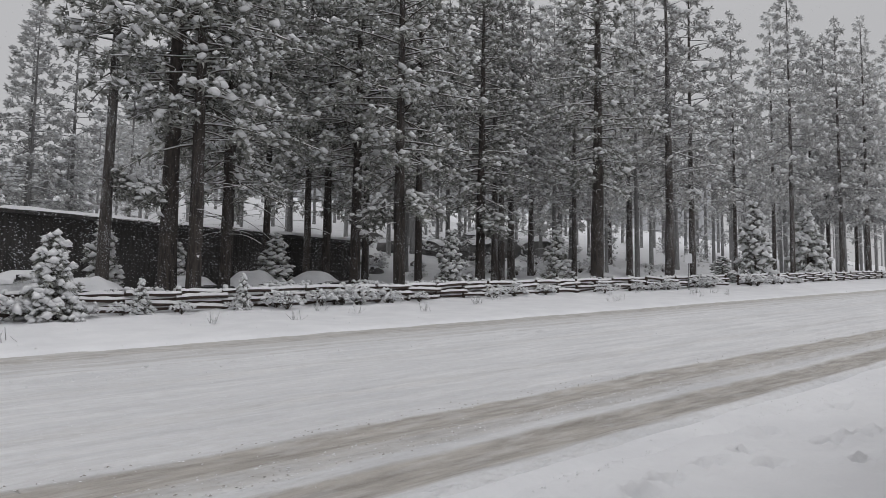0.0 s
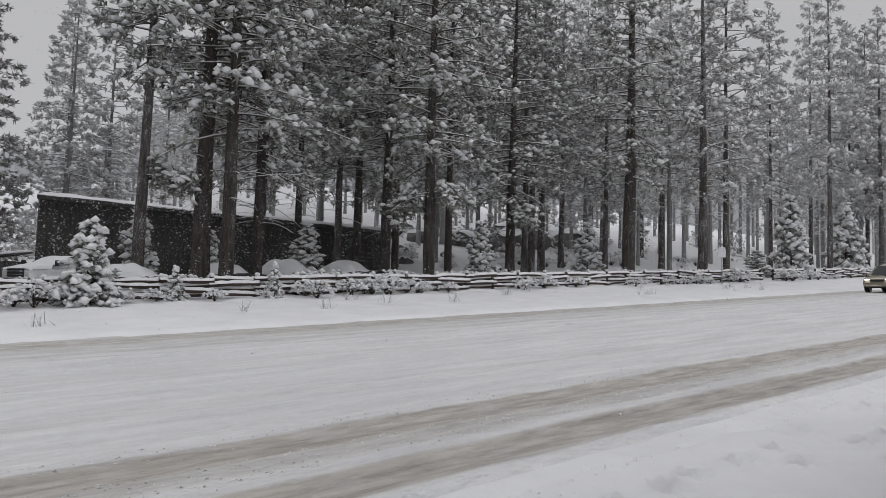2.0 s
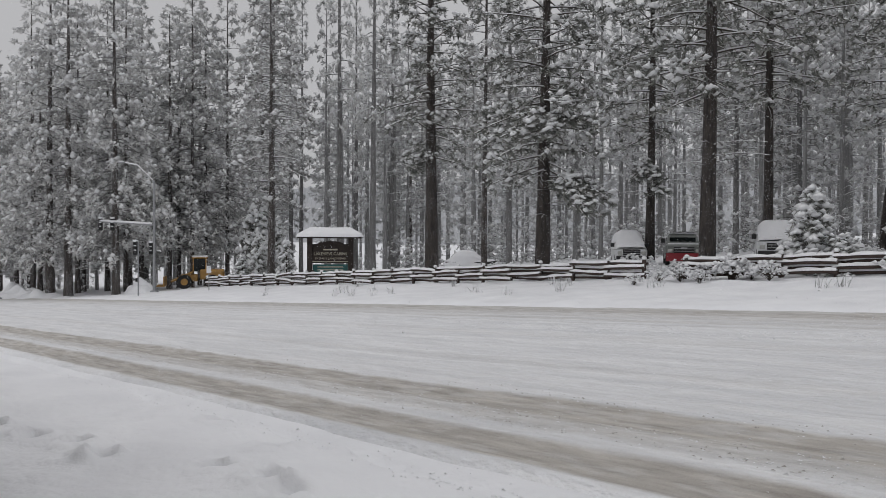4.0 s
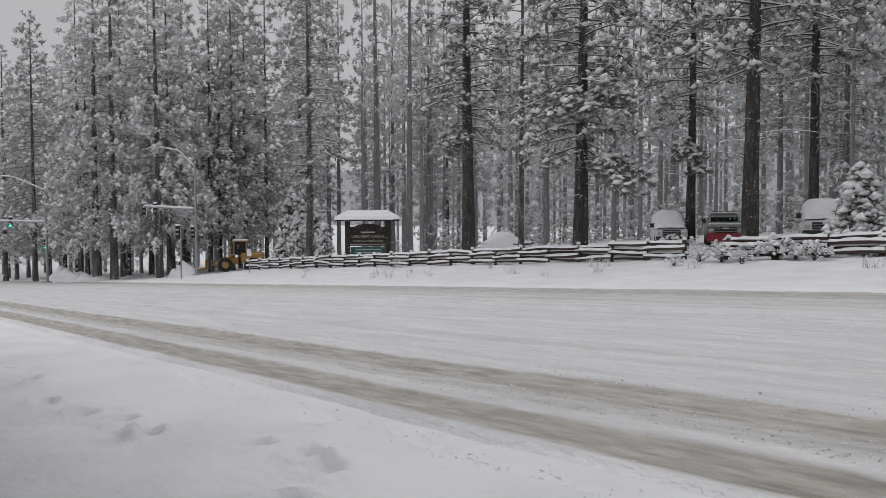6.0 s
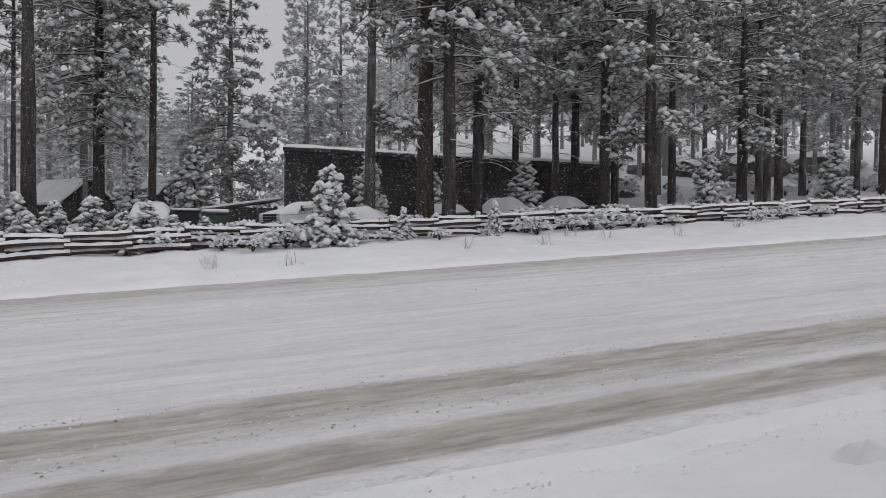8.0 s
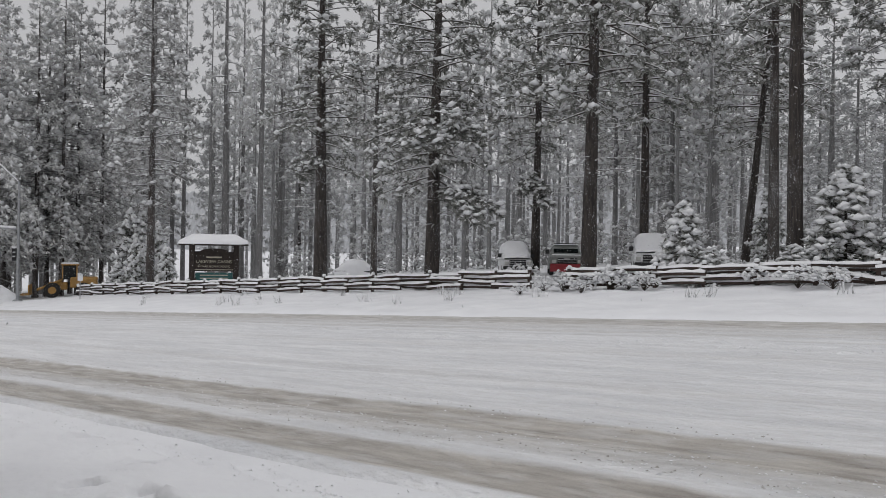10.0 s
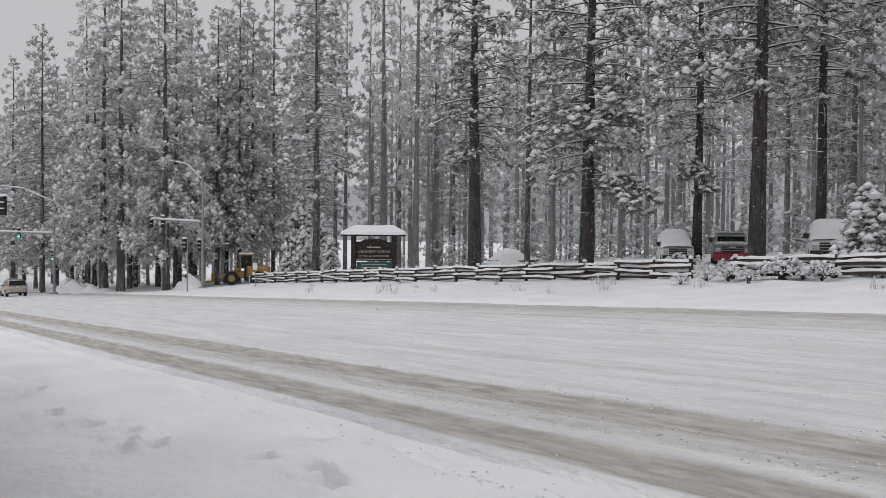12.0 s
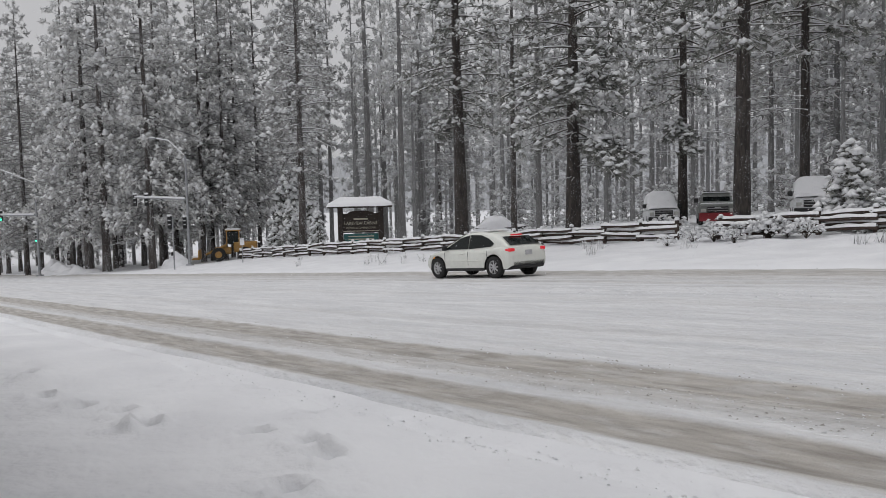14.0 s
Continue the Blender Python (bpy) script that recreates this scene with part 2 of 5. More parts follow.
def ground_height(x, y):
    z = height(x, y) + lumps(x, y)
    # footprints trodden into the near verge
    for fx, fy in FOOTPRINTS:
        d2 = ((x - fx) / 0.12) ** 2 + ((y - fy) / 0.09) ** 2
        z = z - 0.2 * np.exp(-d2 ** 2) + 0.075 * np.exp(-(np.sqrt(d2) - 1.7) ** 2 * 3) * (0.55 + 0.45 * wave(x / 0.11, y / 0.1, 16))
    z = z - 0.09 * np.exp(-((y - 3.55 - 0.12 * wave(x / 4, x * 0, 11)) / 0.12) ** 2) * (0.7 + 0.3 * wave(x / 0.3, y / 0.3, 17))
    return z - 0.30 * smooth(3.8, 4.4, y) * smooth(19.9, 19.3, y)


TRODDEN = ((4.75, 2.84), (5.29, 2.83), (5.53, 2.43), (6.91, 2.49), (7.18, 2.35), (4.29, 2.73), (5.82, 2.78), (6.12, 1.99), (-11.99, 1.87), (-9.96, 1.84), (-8.4, 1.66), (-7.49, 1.81), (-6.95, 2.02), (-6.27, 1.8), (-6.14, 1.95), (-7.9, 3.25), (-5.03, 3.33), (-6.91, 3.33), (3.72, 2.8))
rng = np.random.default_rng(5)
FOOTPRINTS = list(TRODDEN)
FOOTPRINTS += [(-3.6 - 0.45 * i + rng.normal(0, 0.1), 2.2 + 0.12 * i + rng.normal(0, 0.2)) for i in range(5)]
FOOTPRINTS += [(5.5 + rng.uniform(0, 3), 1.9 + rng.uniform(0, 1.2)) for i in range(4)]
ground = sheet("ground", spaced((-700, -150, 25), (-150, -40, 1.5), (-40, -14, 0.32), (-14, -10.2, 0.2), (-10.2, -2.8, 0.08), (-2.8, 3.4, 0.2), (3.4, 8.4, 0.08), (8.4, 14, 0.2), (14, 45, 0.4), (45, 160, 1.5), (160, 760, 25)),
               spaced((-60, -2, 4), (-2, 0.9, 0.25), (0.9, 4.6, 0.06), (4.6, 19, 2.4), (19, 22, 0.16), (22, 30, 0.27), (30, 60, 0.8), (60, 200, 5), (200, 720, 26)),
               ground_height, SNOW, "deep fresh snow over verge, bank and forest floor", "ground")


def road_mat():
    m, n, l, b = node_mat("slushy_road", 0.6)
    c = n.new("ShaderNodeTexCoord")
    s = n.new("ShaderNodeSeparateXYZ")
    l.new(c.outputs["Object"], s.inputs[0])
    wob = grain(n, l, 0.5, 3, (0.25, 1.6, 1))
    a = n.new("ShaderNodeMath")
    a.operation = "MULTIPLY_ADD"
    a.inputs[1].default_value = 0.22
    l.new(wob, a.inputs[0])
    l.new(s.outputs["Y"], a.inputs[2])
    k = n.new("ShaderNodeMapRange")
    k.inputs[1].default_value, k.inputs[2].default_value = 4.11, 20.11
    l.new(a.outputs[0], k.inputs[0])
    r = n.new("ShaderNodeValToRGB")
    r.color_ramp.elements[0].position, r.color_ramp.elements[0].color = 0.0, (0, 0, 0, 1)
    r.color_ramp.elements[1].position, r.color_ramp.elements[1].color = 1.0, (0, 0, 0, 1)
    for y, v in ((4.3, 0.0), (4.42, 0.85), (5.02, 0.95), (5.12, 0.1), (5.3, 0.06), (5.42, 0.4), (5.75, 0.55), (5.9, 0.9), (6.5, 0.85), (6.62, 0.06), (8.3, 0.02), (8.7, 0.17), (9.1, 0.02),
                 (11.6, 0.02), (12.1, 0.14), (12.7, 0.02), (14.6, 0.02), (14.75, 0.28), (14.9, 0.02), (15.3, 0.06), (15.7, 0.4), (16.1, 0.1), (16.6, 0.35), (17.25, 0.3), (17.4, 0.6), (17.75, 0.6), (17.85, 0.15), (17.97, 0.12), (18.07, 0.62), (18.75, 0.66)):
        e = r.color_ramp.elements.new((y - 4) / 16)
        e.color = (v, v, v, 1)
    l.new(k.outputs[0], r.inputs[0])
    streak = grain(n, l, 3.2, 10, (0.7, 1.8, 1))
    fine = grain(n, l, 9, 10, (0.5, 1.6, 1))
    f = n.new("ShaderNodeMath")
    f.operation = "MULTIPLY"
    l.new(two_tone(n, l, streak, (0.8, 0.8, 0.8), (1.08, 1.08, 1.08), 0.4, 0.56), f.inputs[0])
    l.new(r.outputs[0], f.inputs[1])
    f2 = n.new("ShaderNodeMath")
    f2.operation = "MULTIPLY_ADD"
    f2.use_clamp = True
    l.new(two_tone(n, l, fine, (-0.3, -0.3, -0.3), (0.22, 0.22, 0.22)), f2.inputs[0])
    f2.inputs[1].default_value = 1.0
    l.new(f.outputs[0], f2.inputs[2])
    white = two_tone(n, l, grain(n, l, 1.3, 10, (0.3, 2.4, 1)), (0.675, 0.685, 0.71), (0.86, 0.866, 0.885))
    slush = two_tone(n, l, grain(n, l, 5, 8, (0.25, 1.5, 1)), (0.30, 0.276, 0.25), (0.55, 0.52, 0.48))
    l.new(mix(n, l, f2.outputs[0], white, slush), b.inputs["Base Color"])
    h = mix(n, l, 0.5, streak, grain(n, l, 13, 10, (0.7, 1.3, 1)))
    relief(n, l, b, h, 1.0, 0.11)
    return m


RUTS = ((4.73, 0.3, 0.045), (6.15, 0.3, 0.035), (8.7, 0.25, 0.012), (12.1, 0.3, 0.012), (15.7, 0.2, 0.02), (16.7, 0.3, 0.02), (18.2, 0.5, 0.045))


def road_height(x, y):
    z = GRADE * np.clip(x, -140, 160) + 0.0115 * (y - 5.3)
    yy = y + 0.05 * wave(x / 3.1, y / 2.0, 4)
    for c, w, d in RUTS:
        z = z - d * np.exp(-((yy - c) / w) ** 4)
    soft = 1 - np.exp(-((yy - 4.7) / 0.42) ** 4) - np.exp(-((yy - 6.1) / 0.4) ** 4)
    z = z + (0.016 * wave(x / 1.3, y / 0.35, 6) + 0.014 * wave(x / 0.4, y / 0.16, 7)) * np.clip(soft, 0.25, 1)
    crumbs = np.clip(wave(x / 0.3, y / 0.22, 8) - 0.45, 0, 1) * np.exp(-((y - 13.6) / 0.9) ** 2)
    z = z + 0.16 * crumbs
    return z - 0.10 * smooth(19.25, 19.6, y) - 0.1 * smooth(4.3, 4.1, y)


road = sheet("road", spaced((-700, -150, 25), (-150, -40, 1.5), (-40, -14, 0.4), (-14, 14, 0.14), (14, 45, 0.4), (45, 160, 1.5), (160, 760, 25)),
             spaced((4.1, 7.2, 0.06), (7.2, 19.7, 0.13)), road_height, road_mat(), "snow-packed road with brown slushy wheel tracks", "road")


# ---- trees ----
def unit(v):
    return v / np.maximum(np.linalg.norm(v, axis=-1, keepdims=True), 1e-6)


def tufts_into(p, r, c, d, rad, kites, snow, snow_size, slots=(0, 1), puff=0.42, rich=False):
    """Needle sprays round each centre c, pointing along d, with a cap of snow on a share of them."""
    n = len(c)
    if kites:
        cc, dd, rr = np.repeat(c, kites, 0), np.repeat(d, kites, 0), np.repeat(rad, kites)
        way = unit(dd * 0.5 + unit(r.normal(size=dd.shape)) + [0, 0, 0.15])
        side = unit(np.cross(way, unit(r.normal(size=dd.shape))))
        ln = rr * r.uniform(0.7, 1.1, len(rr))
        wd = rr * r.uniform(0.085, 0.17, len(rr)) * min(1.3, (16 / kites) ** 0.5)
        b = cc + way * (0.12 * ln)[:, None] + side * wd[:, None]
        e = cc + way * (0.12 * ln)[:, None] - side * wd[:, None]
        t = cc + way * ln[:, None] - np.array([0, 0, 0.04])
        i = np.arange(len(cc)) * 3
        p.add(np.stack([b, t, e], 1), np.stack([i, i + 1, i + 2], 1), slots[0])
    pick = r.random(n) < snow
    c, d, rad = c[pick], d[pick], rad[pick]
    n = len(c)
    if not n:
        return
    k = 6 if rich else 5
    ang = np.arange(k) / k * 2 * np.pi + r.uniform(0, 1, (n, 1))
    size = rad * snow_size * r.uniform(0.35, 1.2, n)
    rr = size[:, None] * r.uniform(0.7, 1.3, (n, k))
    tilt = r.normal(0, 0.25, (n, 2))
    x, y = np.cos(ang) * rr, np.sin(ang) * rr
    ring = np.stack([x, y, x * tilt[:, :1] + y * tilt[:, 1:] + size[:, None] * r.normal(0, 0.09, (n, k))], -1)
    up = c + [0, 0, 1] * (rad * 0.30)[:, None] + d * (rad * 0.3)[:, None]
    ring = ring + up[:, None]
    z1 = np.array([0, 0, 1.0])
    foot = up - (size * puff * 0.55)[:, None] * z1
    top = up + (size * puff)[:, None] * z1 + np.concatenate([r.normal(0, 0.15, (n, 2)) * size[:, None], np.zeros((n, 1))], 1)
    fs = []
    if rich:
        inner = up[:, None] + (ring - up[:, None]) * r.uniform(0.55, 0.85, (n, k, 1)) + (size * 0.7 * puff)[:, None, None] * z1
        v = np.concatenate([ring, inner, top[:, None], foot[:, None]], 1)
        for j in range(k):
            q = (j + 1) % k
            fs += [[j, q, k + q], [j, k + q, k + j], [k + j, k + q, 2 * k], [q, j, 2 * k + 1]]
    else:
        v = np.concatenate([ring, top[:, None], foot[:, None]], 1)
        for j in range(k):
            q = (j + 1) % k
            fs += [[j, q, k], [q, j, k + 1]]
    f = (np.array(fs)[None] + (np.arange(n) * v.shape[1])[:, None, None]).reshape(-1, 3)
    p.add(v, f, slots[1])


def limbs_into(p, pts, rad, slot, snow_slot, snow_w):
    """Thin tapered three-sided limbs along polylines pts (n, k, 3), each with a ridge of snow on top."""
    n, k, _ = pts.shape
    t = unit(np.gradient(pts, axis=1))
    s = unit(np.cross(t, [0, 0, 1.0]))
    u = np.cross(s, t)
    taper = np.linspace(1, 0.25, k)[None, :, None] * rad[:, None, None]
    v = np.stack([pts + s * taper, pts - s * taper, pts - u * taper * 1.2], 2)
    f = []
    for a in range(k - 1):
        for b in range(3):
            q = (b + 1) % 3
            f.append([a * 3 + b, a * 3 + q, a * 3 + 3 + q, a * 3 + 3 + b])
    f = (np.array(f)[None] + (np.arange(n) * k * 3)[:, None, None]).reshape(-1, 4)
    p.add(v.reshape(-1, 3), f, slot)
    if snow_w:
        w = taper * 0.95 + 0.012
        v = np.stack([pts + s * w + u * taper * 0.2, pts + u * (taper + snow_w), pts - s * w + u * taper * 0.2], 2)
        f = []
        for a in range(k - 1):
            for b in range(2):
                f.append([a * 3 + b, a * 3 + b + 1, a * 3 + 4 + b, a * 3 + 3 + b])
        f = (np.array(f)[None] + (np.arange(n) * k * 3)[:, None, None]).reshape(-1, 4)
        p.add(v.reshape(-1, 3), f, snow_slot)


def branch_lines(r, z, L, az, pitch, droop, k=5):
    s = np.linspace(0, 1, k)[None, :]
    az = az[:, None] + s * r.normal(0, 0.22, len(z))[:, None]
    out = s * L[:, None]
    return np.stack([np.cos(az) * out, np.sin(az) * out, z[:, None] + np.tan(pitch)[:, None] * out - droop[:, None] * out * s], -1)


def crown_mesh(name, seed, H, z0, R, count, per_m, tuft, kites, snow, snow_size, mats, bare=12, profile="pine"):
    r = np.random.default_rng(seed)
    p = Pile()
    u = (np.arange(count) + r.uniform(0, 1, count)) / count
    z = z0 + (H - z0) * u
    if profile == "pine":
        shape = np.minimum(1, 0.55 + 2.6 * u) * (1 - u) ** 0.62 + 0.05
        pitch, droop = -0.12 + 0.6 * u + r.normal(0, 0.13, count), r.uniform(0.0, 0.3, count)
    elif profile == "cone":
        shape = np.minimum(1, 0.62 + 3.0 * u) * (1 - u) ** 0.72 + 0.03
        pitch, droop = -0.16 + 0.5 * u + r.normal(0, 0.10, count), r.uniform(0.05, 0.35, count)
    else:
        shape = (1 - u) ** 0.85 + 0.05
        pitch, droop = -0.10 + 0.5 * u + r.normal(0, 0.08, count), r.uniform(0.12, 0.35, count)
    L = R * shape * r.uniform(0.5, 1.15, count)
    az = np.arange(count) * 2.39996 + r.normal(0, 0.35, count)
    pts = branch_lines(r, z, L, az, pitch, droop)
    limbs_into(p, pts, 0.012 + 0.011 * L, 2, 1, 0.03 if bare > 15 else 0.0)
    cs, ds, rs = [], [], []
    for i in range(count):
        nt = max(2, int(per_m * L[i] + r.random()))
        s = r.uniform(0.36, 1.0, nt) ** 0.75
        s[0] = 1.0
        q = s * 4
        j = np.minimum(q.astype(int), 3)
        c = pts[i][j] + (pts[i][j + 1] - pts[i][j]) * (q - j)[:, None]
        sd = np.array([-np.sin(az[i]), np.cos(az[i]), 0.0])
        off = r.uniform(-0.34, 0.34, nt) * L[i] * np.minimum(s, 1.15 - s) * 1.5
        c = c + sd * off[:, None] + np.array([0, 0, 1]) * r.normal(0, 0.05, nt)[:, None] * L[i]
        cs.append(c)
        ds.append(unit(np.array([np.cos(az[i]), np.sin(az[i]), 0.15])[None] + sd * (off / max(L[i], 0.1))[:, None] * 1.6))
        rs.append(np.full(nt, tuft) * r.uniform(0.7, 1.25, nt))
    tufts_into(p, r, np.concatenate(cs), np.concatenate(ds), np.concatenate(rs), kites, snow, snow_size, puff=0.8)
    if bare:
        zb = r.uniform(z0 * 0.5, z0 * 1.25, bare)
        pts = branch_lines(r, zb, r.uniform(0.5, 0.75 * R, bare), r.uniform(0, 6.3, bare), r.uniform(0.0, 0.55, bare), r.uniform(0.1, 0.45, bare), 6)
        limbs_into(p, pts, r.uniform(0.01, 0.022, bare), 2, 1, 0.02)
    return p.mesh(name, mats, smooth_slot=1)


def trunk_mesh(name, seed, H, mat, n=12):
    r = np.random.default_rng(seed)
    k = 14
    zs = np.concatenate([[-0.8, 0.0, 0.25, 0.8], np.linspace(2, H * 0.97, k)])
    ph = np.arange(n) / n * 2 * np.pi
    rad = 0.5 * np.interp(zs, [-1, 0, 0.5, 2, H], [1.35, 1.22, 1.05, 0.96, 0.10])
    bx, by = 0.10 * np.sin(zs / H * 3 + r.uniform(0, 6)), 0.10 * np.sin(zs / H * 3.5 + r.uniform(0, 6))
    R = rad[:, None] * (1 + 0.05 * r.normal(size=(len(zs), n)))
    v = np.stack([R * np.cos(ph) + bx[:, None], R * np.sin(ph) + by[:, None], np.repeat(zs[:, None], n, 1)], -1)
    f = []
    for a in range(len(zs) - 1):
        for b in range(n):
            q = (b + 1) % n
            f.append([a * n + b, a * n + q, a * n + n + q, a * n + n + b])
    p = Pile()
    p.add(v.reshape(-1, 3), f)
    return p.mesh(name, [mat], True)


CROWNS = [NEEDLE, CLUMP, TWIG]
PINES = []
SHAPES = ((27, 7.0, 4.3, 128), (26, 5.0, 3.9, 132), (29, 8.5, 4.5, 124), (25, 3.6, 3.6, 132), (28, 11.0, 3.3, 92), (26, 6.0, 4.6, 128))
MIDS = []
for i, (H, z0, R, count) in enumerate(SHAPES):
    PINES.append((H, crown_mesh("crown", 11 + i, H, z0, R, count + 6, 3.8, 0.37, 8, 0.8, 0.56, CROWNS, 26), trunk_mesh("trunk", 31 + i, H, BARK), trunk_mesh("trunk", 31 + i, H, BARK_PALE)))
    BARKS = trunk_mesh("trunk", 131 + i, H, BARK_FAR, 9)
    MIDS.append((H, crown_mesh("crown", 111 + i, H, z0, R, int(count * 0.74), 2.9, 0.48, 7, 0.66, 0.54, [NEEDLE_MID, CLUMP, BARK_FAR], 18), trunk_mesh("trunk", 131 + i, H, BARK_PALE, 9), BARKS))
# crown copies with a stronger step of haze in the needle colour
HAZED_CROWNS = []
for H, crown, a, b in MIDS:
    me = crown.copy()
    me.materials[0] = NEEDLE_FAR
    HAZED_CROWNS.append(me)
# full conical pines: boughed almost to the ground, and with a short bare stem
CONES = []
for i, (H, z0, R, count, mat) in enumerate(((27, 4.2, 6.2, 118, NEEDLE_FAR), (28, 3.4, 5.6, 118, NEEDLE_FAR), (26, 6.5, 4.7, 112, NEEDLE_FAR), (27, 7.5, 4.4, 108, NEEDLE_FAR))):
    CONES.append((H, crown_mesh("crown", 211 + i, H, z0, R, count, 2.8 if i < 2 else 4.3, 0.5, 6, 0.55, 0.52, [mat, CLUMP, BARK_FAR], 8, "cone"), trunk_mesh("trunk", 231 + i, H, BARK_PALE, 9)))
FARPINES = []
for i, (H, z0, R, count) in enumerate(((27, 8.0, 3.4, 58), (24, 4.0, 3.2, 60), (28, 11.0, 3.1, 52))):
    FARPINES.append((H, crown_mesh("crown", 51 + i, H, z0, R, count, 2.4, 0.6, 6, 0.45, 0.5, [NEEDLE_HAZE, CLUMP, BARK_HAZE], 10), trunk_mesh("trunk", 61 + i, H, BARK_HAZE, 7)))


def lean_pose(x, y, z, spin, lean, toward):
    return Matrix.Translation((x, y, z)) @ Euler((0, radians(lean), 0)).to_matrix().to_4x4() @ Matrix.Rotation(spin, 4, "Z")


def pine(x, y, dia, kind, h=1.0, lean=0.0, pale=False, wide=1.0, far=False, label=""):
    if far:
        # further trees take paler meshes, with distance haze in their base colours
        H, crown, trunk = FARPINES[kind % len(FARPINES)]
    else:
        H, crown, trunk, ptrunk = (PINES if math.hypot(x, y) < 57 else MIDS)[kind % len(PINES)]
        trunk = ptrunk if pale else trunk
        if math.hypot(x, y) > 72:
            crown, trunk = HAZED_CROWNS[kind % len(PINES)], ptrunk
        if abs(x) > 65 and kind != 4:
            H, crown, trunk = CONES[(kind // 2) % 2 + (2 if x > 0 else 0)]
        elif x > 10 and kind != 4:
            wide = wide * 1.1
        elif kind == 4 and x < -58:
            wide = wide * 0.72
    spin = (x * 1.7 + y * 2.3) % 6.28
    text = label or ("pine deep in the snowy forest, distance haze painted into its pale colours" if far else "pine with snow-plastered pale trunk and snowy needles, painted with haze when distant" if pale else "tall dark-trunked pine with snow-dusted needles")
    ob = thing("pine_tree", text, "tree", "pines of the forest", at=lean_pose(x, y, ground_z(x, y) - 0.1, spin, lean, 0))
    ob.scale = (1, 1, h)
    c = child("crown", crown, ob)
    c.scale = (wide, wide, 1)
    t = child("trunk", trunk, ob)
    t.scale = (dia, dia, 1)
    return ob


ROW_A = ((11.3, 36, 0.6, 4, 1), (13.2, 33, 0.85, 2, 0), (13.9, 32, 0.68, 0, 0), (17.3, 36, 0.6, 5, 0), (28.4, 46, 0.58, 0, 1), (29.5, 45, 0.62, 2, 0), (26.3, 37, 0.7, 0, 0), (26.6, 33, 0.72, 0, 0),
         (38.4, 38, 0.75, 5, 0), (44.0, 42, 0.6, 2, 0), (44.8, 42, 0.62, 0, 0), (48.3, 44, 0.68, 5, 0), (53.1, 46, 0.6, 0, 0), (64.6, 50, 0.6, 2, 0), (44.4, 32, 1.0, 0, 0), (68.2, 45, 0.7, 0, 0), (52.6, 31, 0.78, 5, 0), (56.3, 31, 0.55, 2, 0))
ROW_B = ((74.6, 52, 0.55, 1, 1), (79.2, 51, 0.5, 3, 1), (82.3, 40, 0.5, 1, 1), (88.3, 38, 0.5, 3, 1), (76.3, 31, 0.55, 3, 0), (99.5, 38, 0.5, 1, 1), (99.6, 36, 0.55, 5, 0), (92.5, 32, 0.6, 1, 0), (109.7, 36, 0.5, 3, 1), (98.3, 31, 0.6, 3, 0),
         (16.7, 75, 0.5, 3, 1), (21.1, 78, 0.55, 1, 1), (29.2, 85, 0.44, 4, 1), (62.6, 50, 0.5, 3, 1), (105, 33, 0.6, 0, 0), (112, 32, 0.6, 2, 0))
ROW_C = ((-3.7, 33, 0.62, 4, 0), (-6.6, 52, 0.35, 4, 1), (-1.7, 46, 0.42, 5, 0), (-3.4, 64, 0.35, 1, 1), (1.2, 44, 0.46, 4, 0), (17.6, 80, 0.5, 1, 1))
ROW_D = ((-94.0, 52, 0.9, 1, 1), (-91.7, 52, 0.9, 3, 1), (-83.0, 50, 0.65, 4, 0), (-82.0, 51, 0.6, 4, 0), (-64.8, 45, 0.8, 4, 0), (-77.1, 56, 0.7, 4, 1), (-60.3, 46, 0.7, 4, 0), (-67.2, 54, 0.65, 4, 0), (-36.8, 33, 0.92, 2, 0),
         (-82.6, 70, 0.6, 1, 1), (-40.5, 42, 0.5, 4, 0), (-43.3, 48, 0.55, 2, 1), (-25.4, 31, 0.8, 5, 0), (-25.7, 42, 0.6, 2, 0), (-17.1, 33, 0.78, 2, 0), (-27.6, 58, 0.5, 0, 1), (-18.5, 43, 0.58, 2, 0), (-24.3, 62, 0.5, 1, 1))
ROW_E = ((-10.3, 40, 0.56, 4, 1), (-7.4, 32, 0.66, 4, 0), (-3.0, 60, 0.37, 2, 1), (-1.5, 47, 0.42, 1, 0),
         (-98.6, 18.9, 0.55, 1, 1), (-80.2, 21.0, 0.8, 3, 0), (-77.1, 21.8, 0.78, 1, 0), (-72.2, 24.5, 0.7, 5, 0), (-79.3, 28, 0.55, 3, 1), (-76.6, 31.5, 0.6, 1, 0), (-80, 34, 0.55, 3, 1), (-85.6, 39, 0.5, 1, 1), (-54.6, 31.0, 0.65, 0, 0), (-63, 36, 0.55, 2, 0), (-117.7, 18.9, 0.65, 3, 1), (-76.4, 38, 0.5, 3, 1))
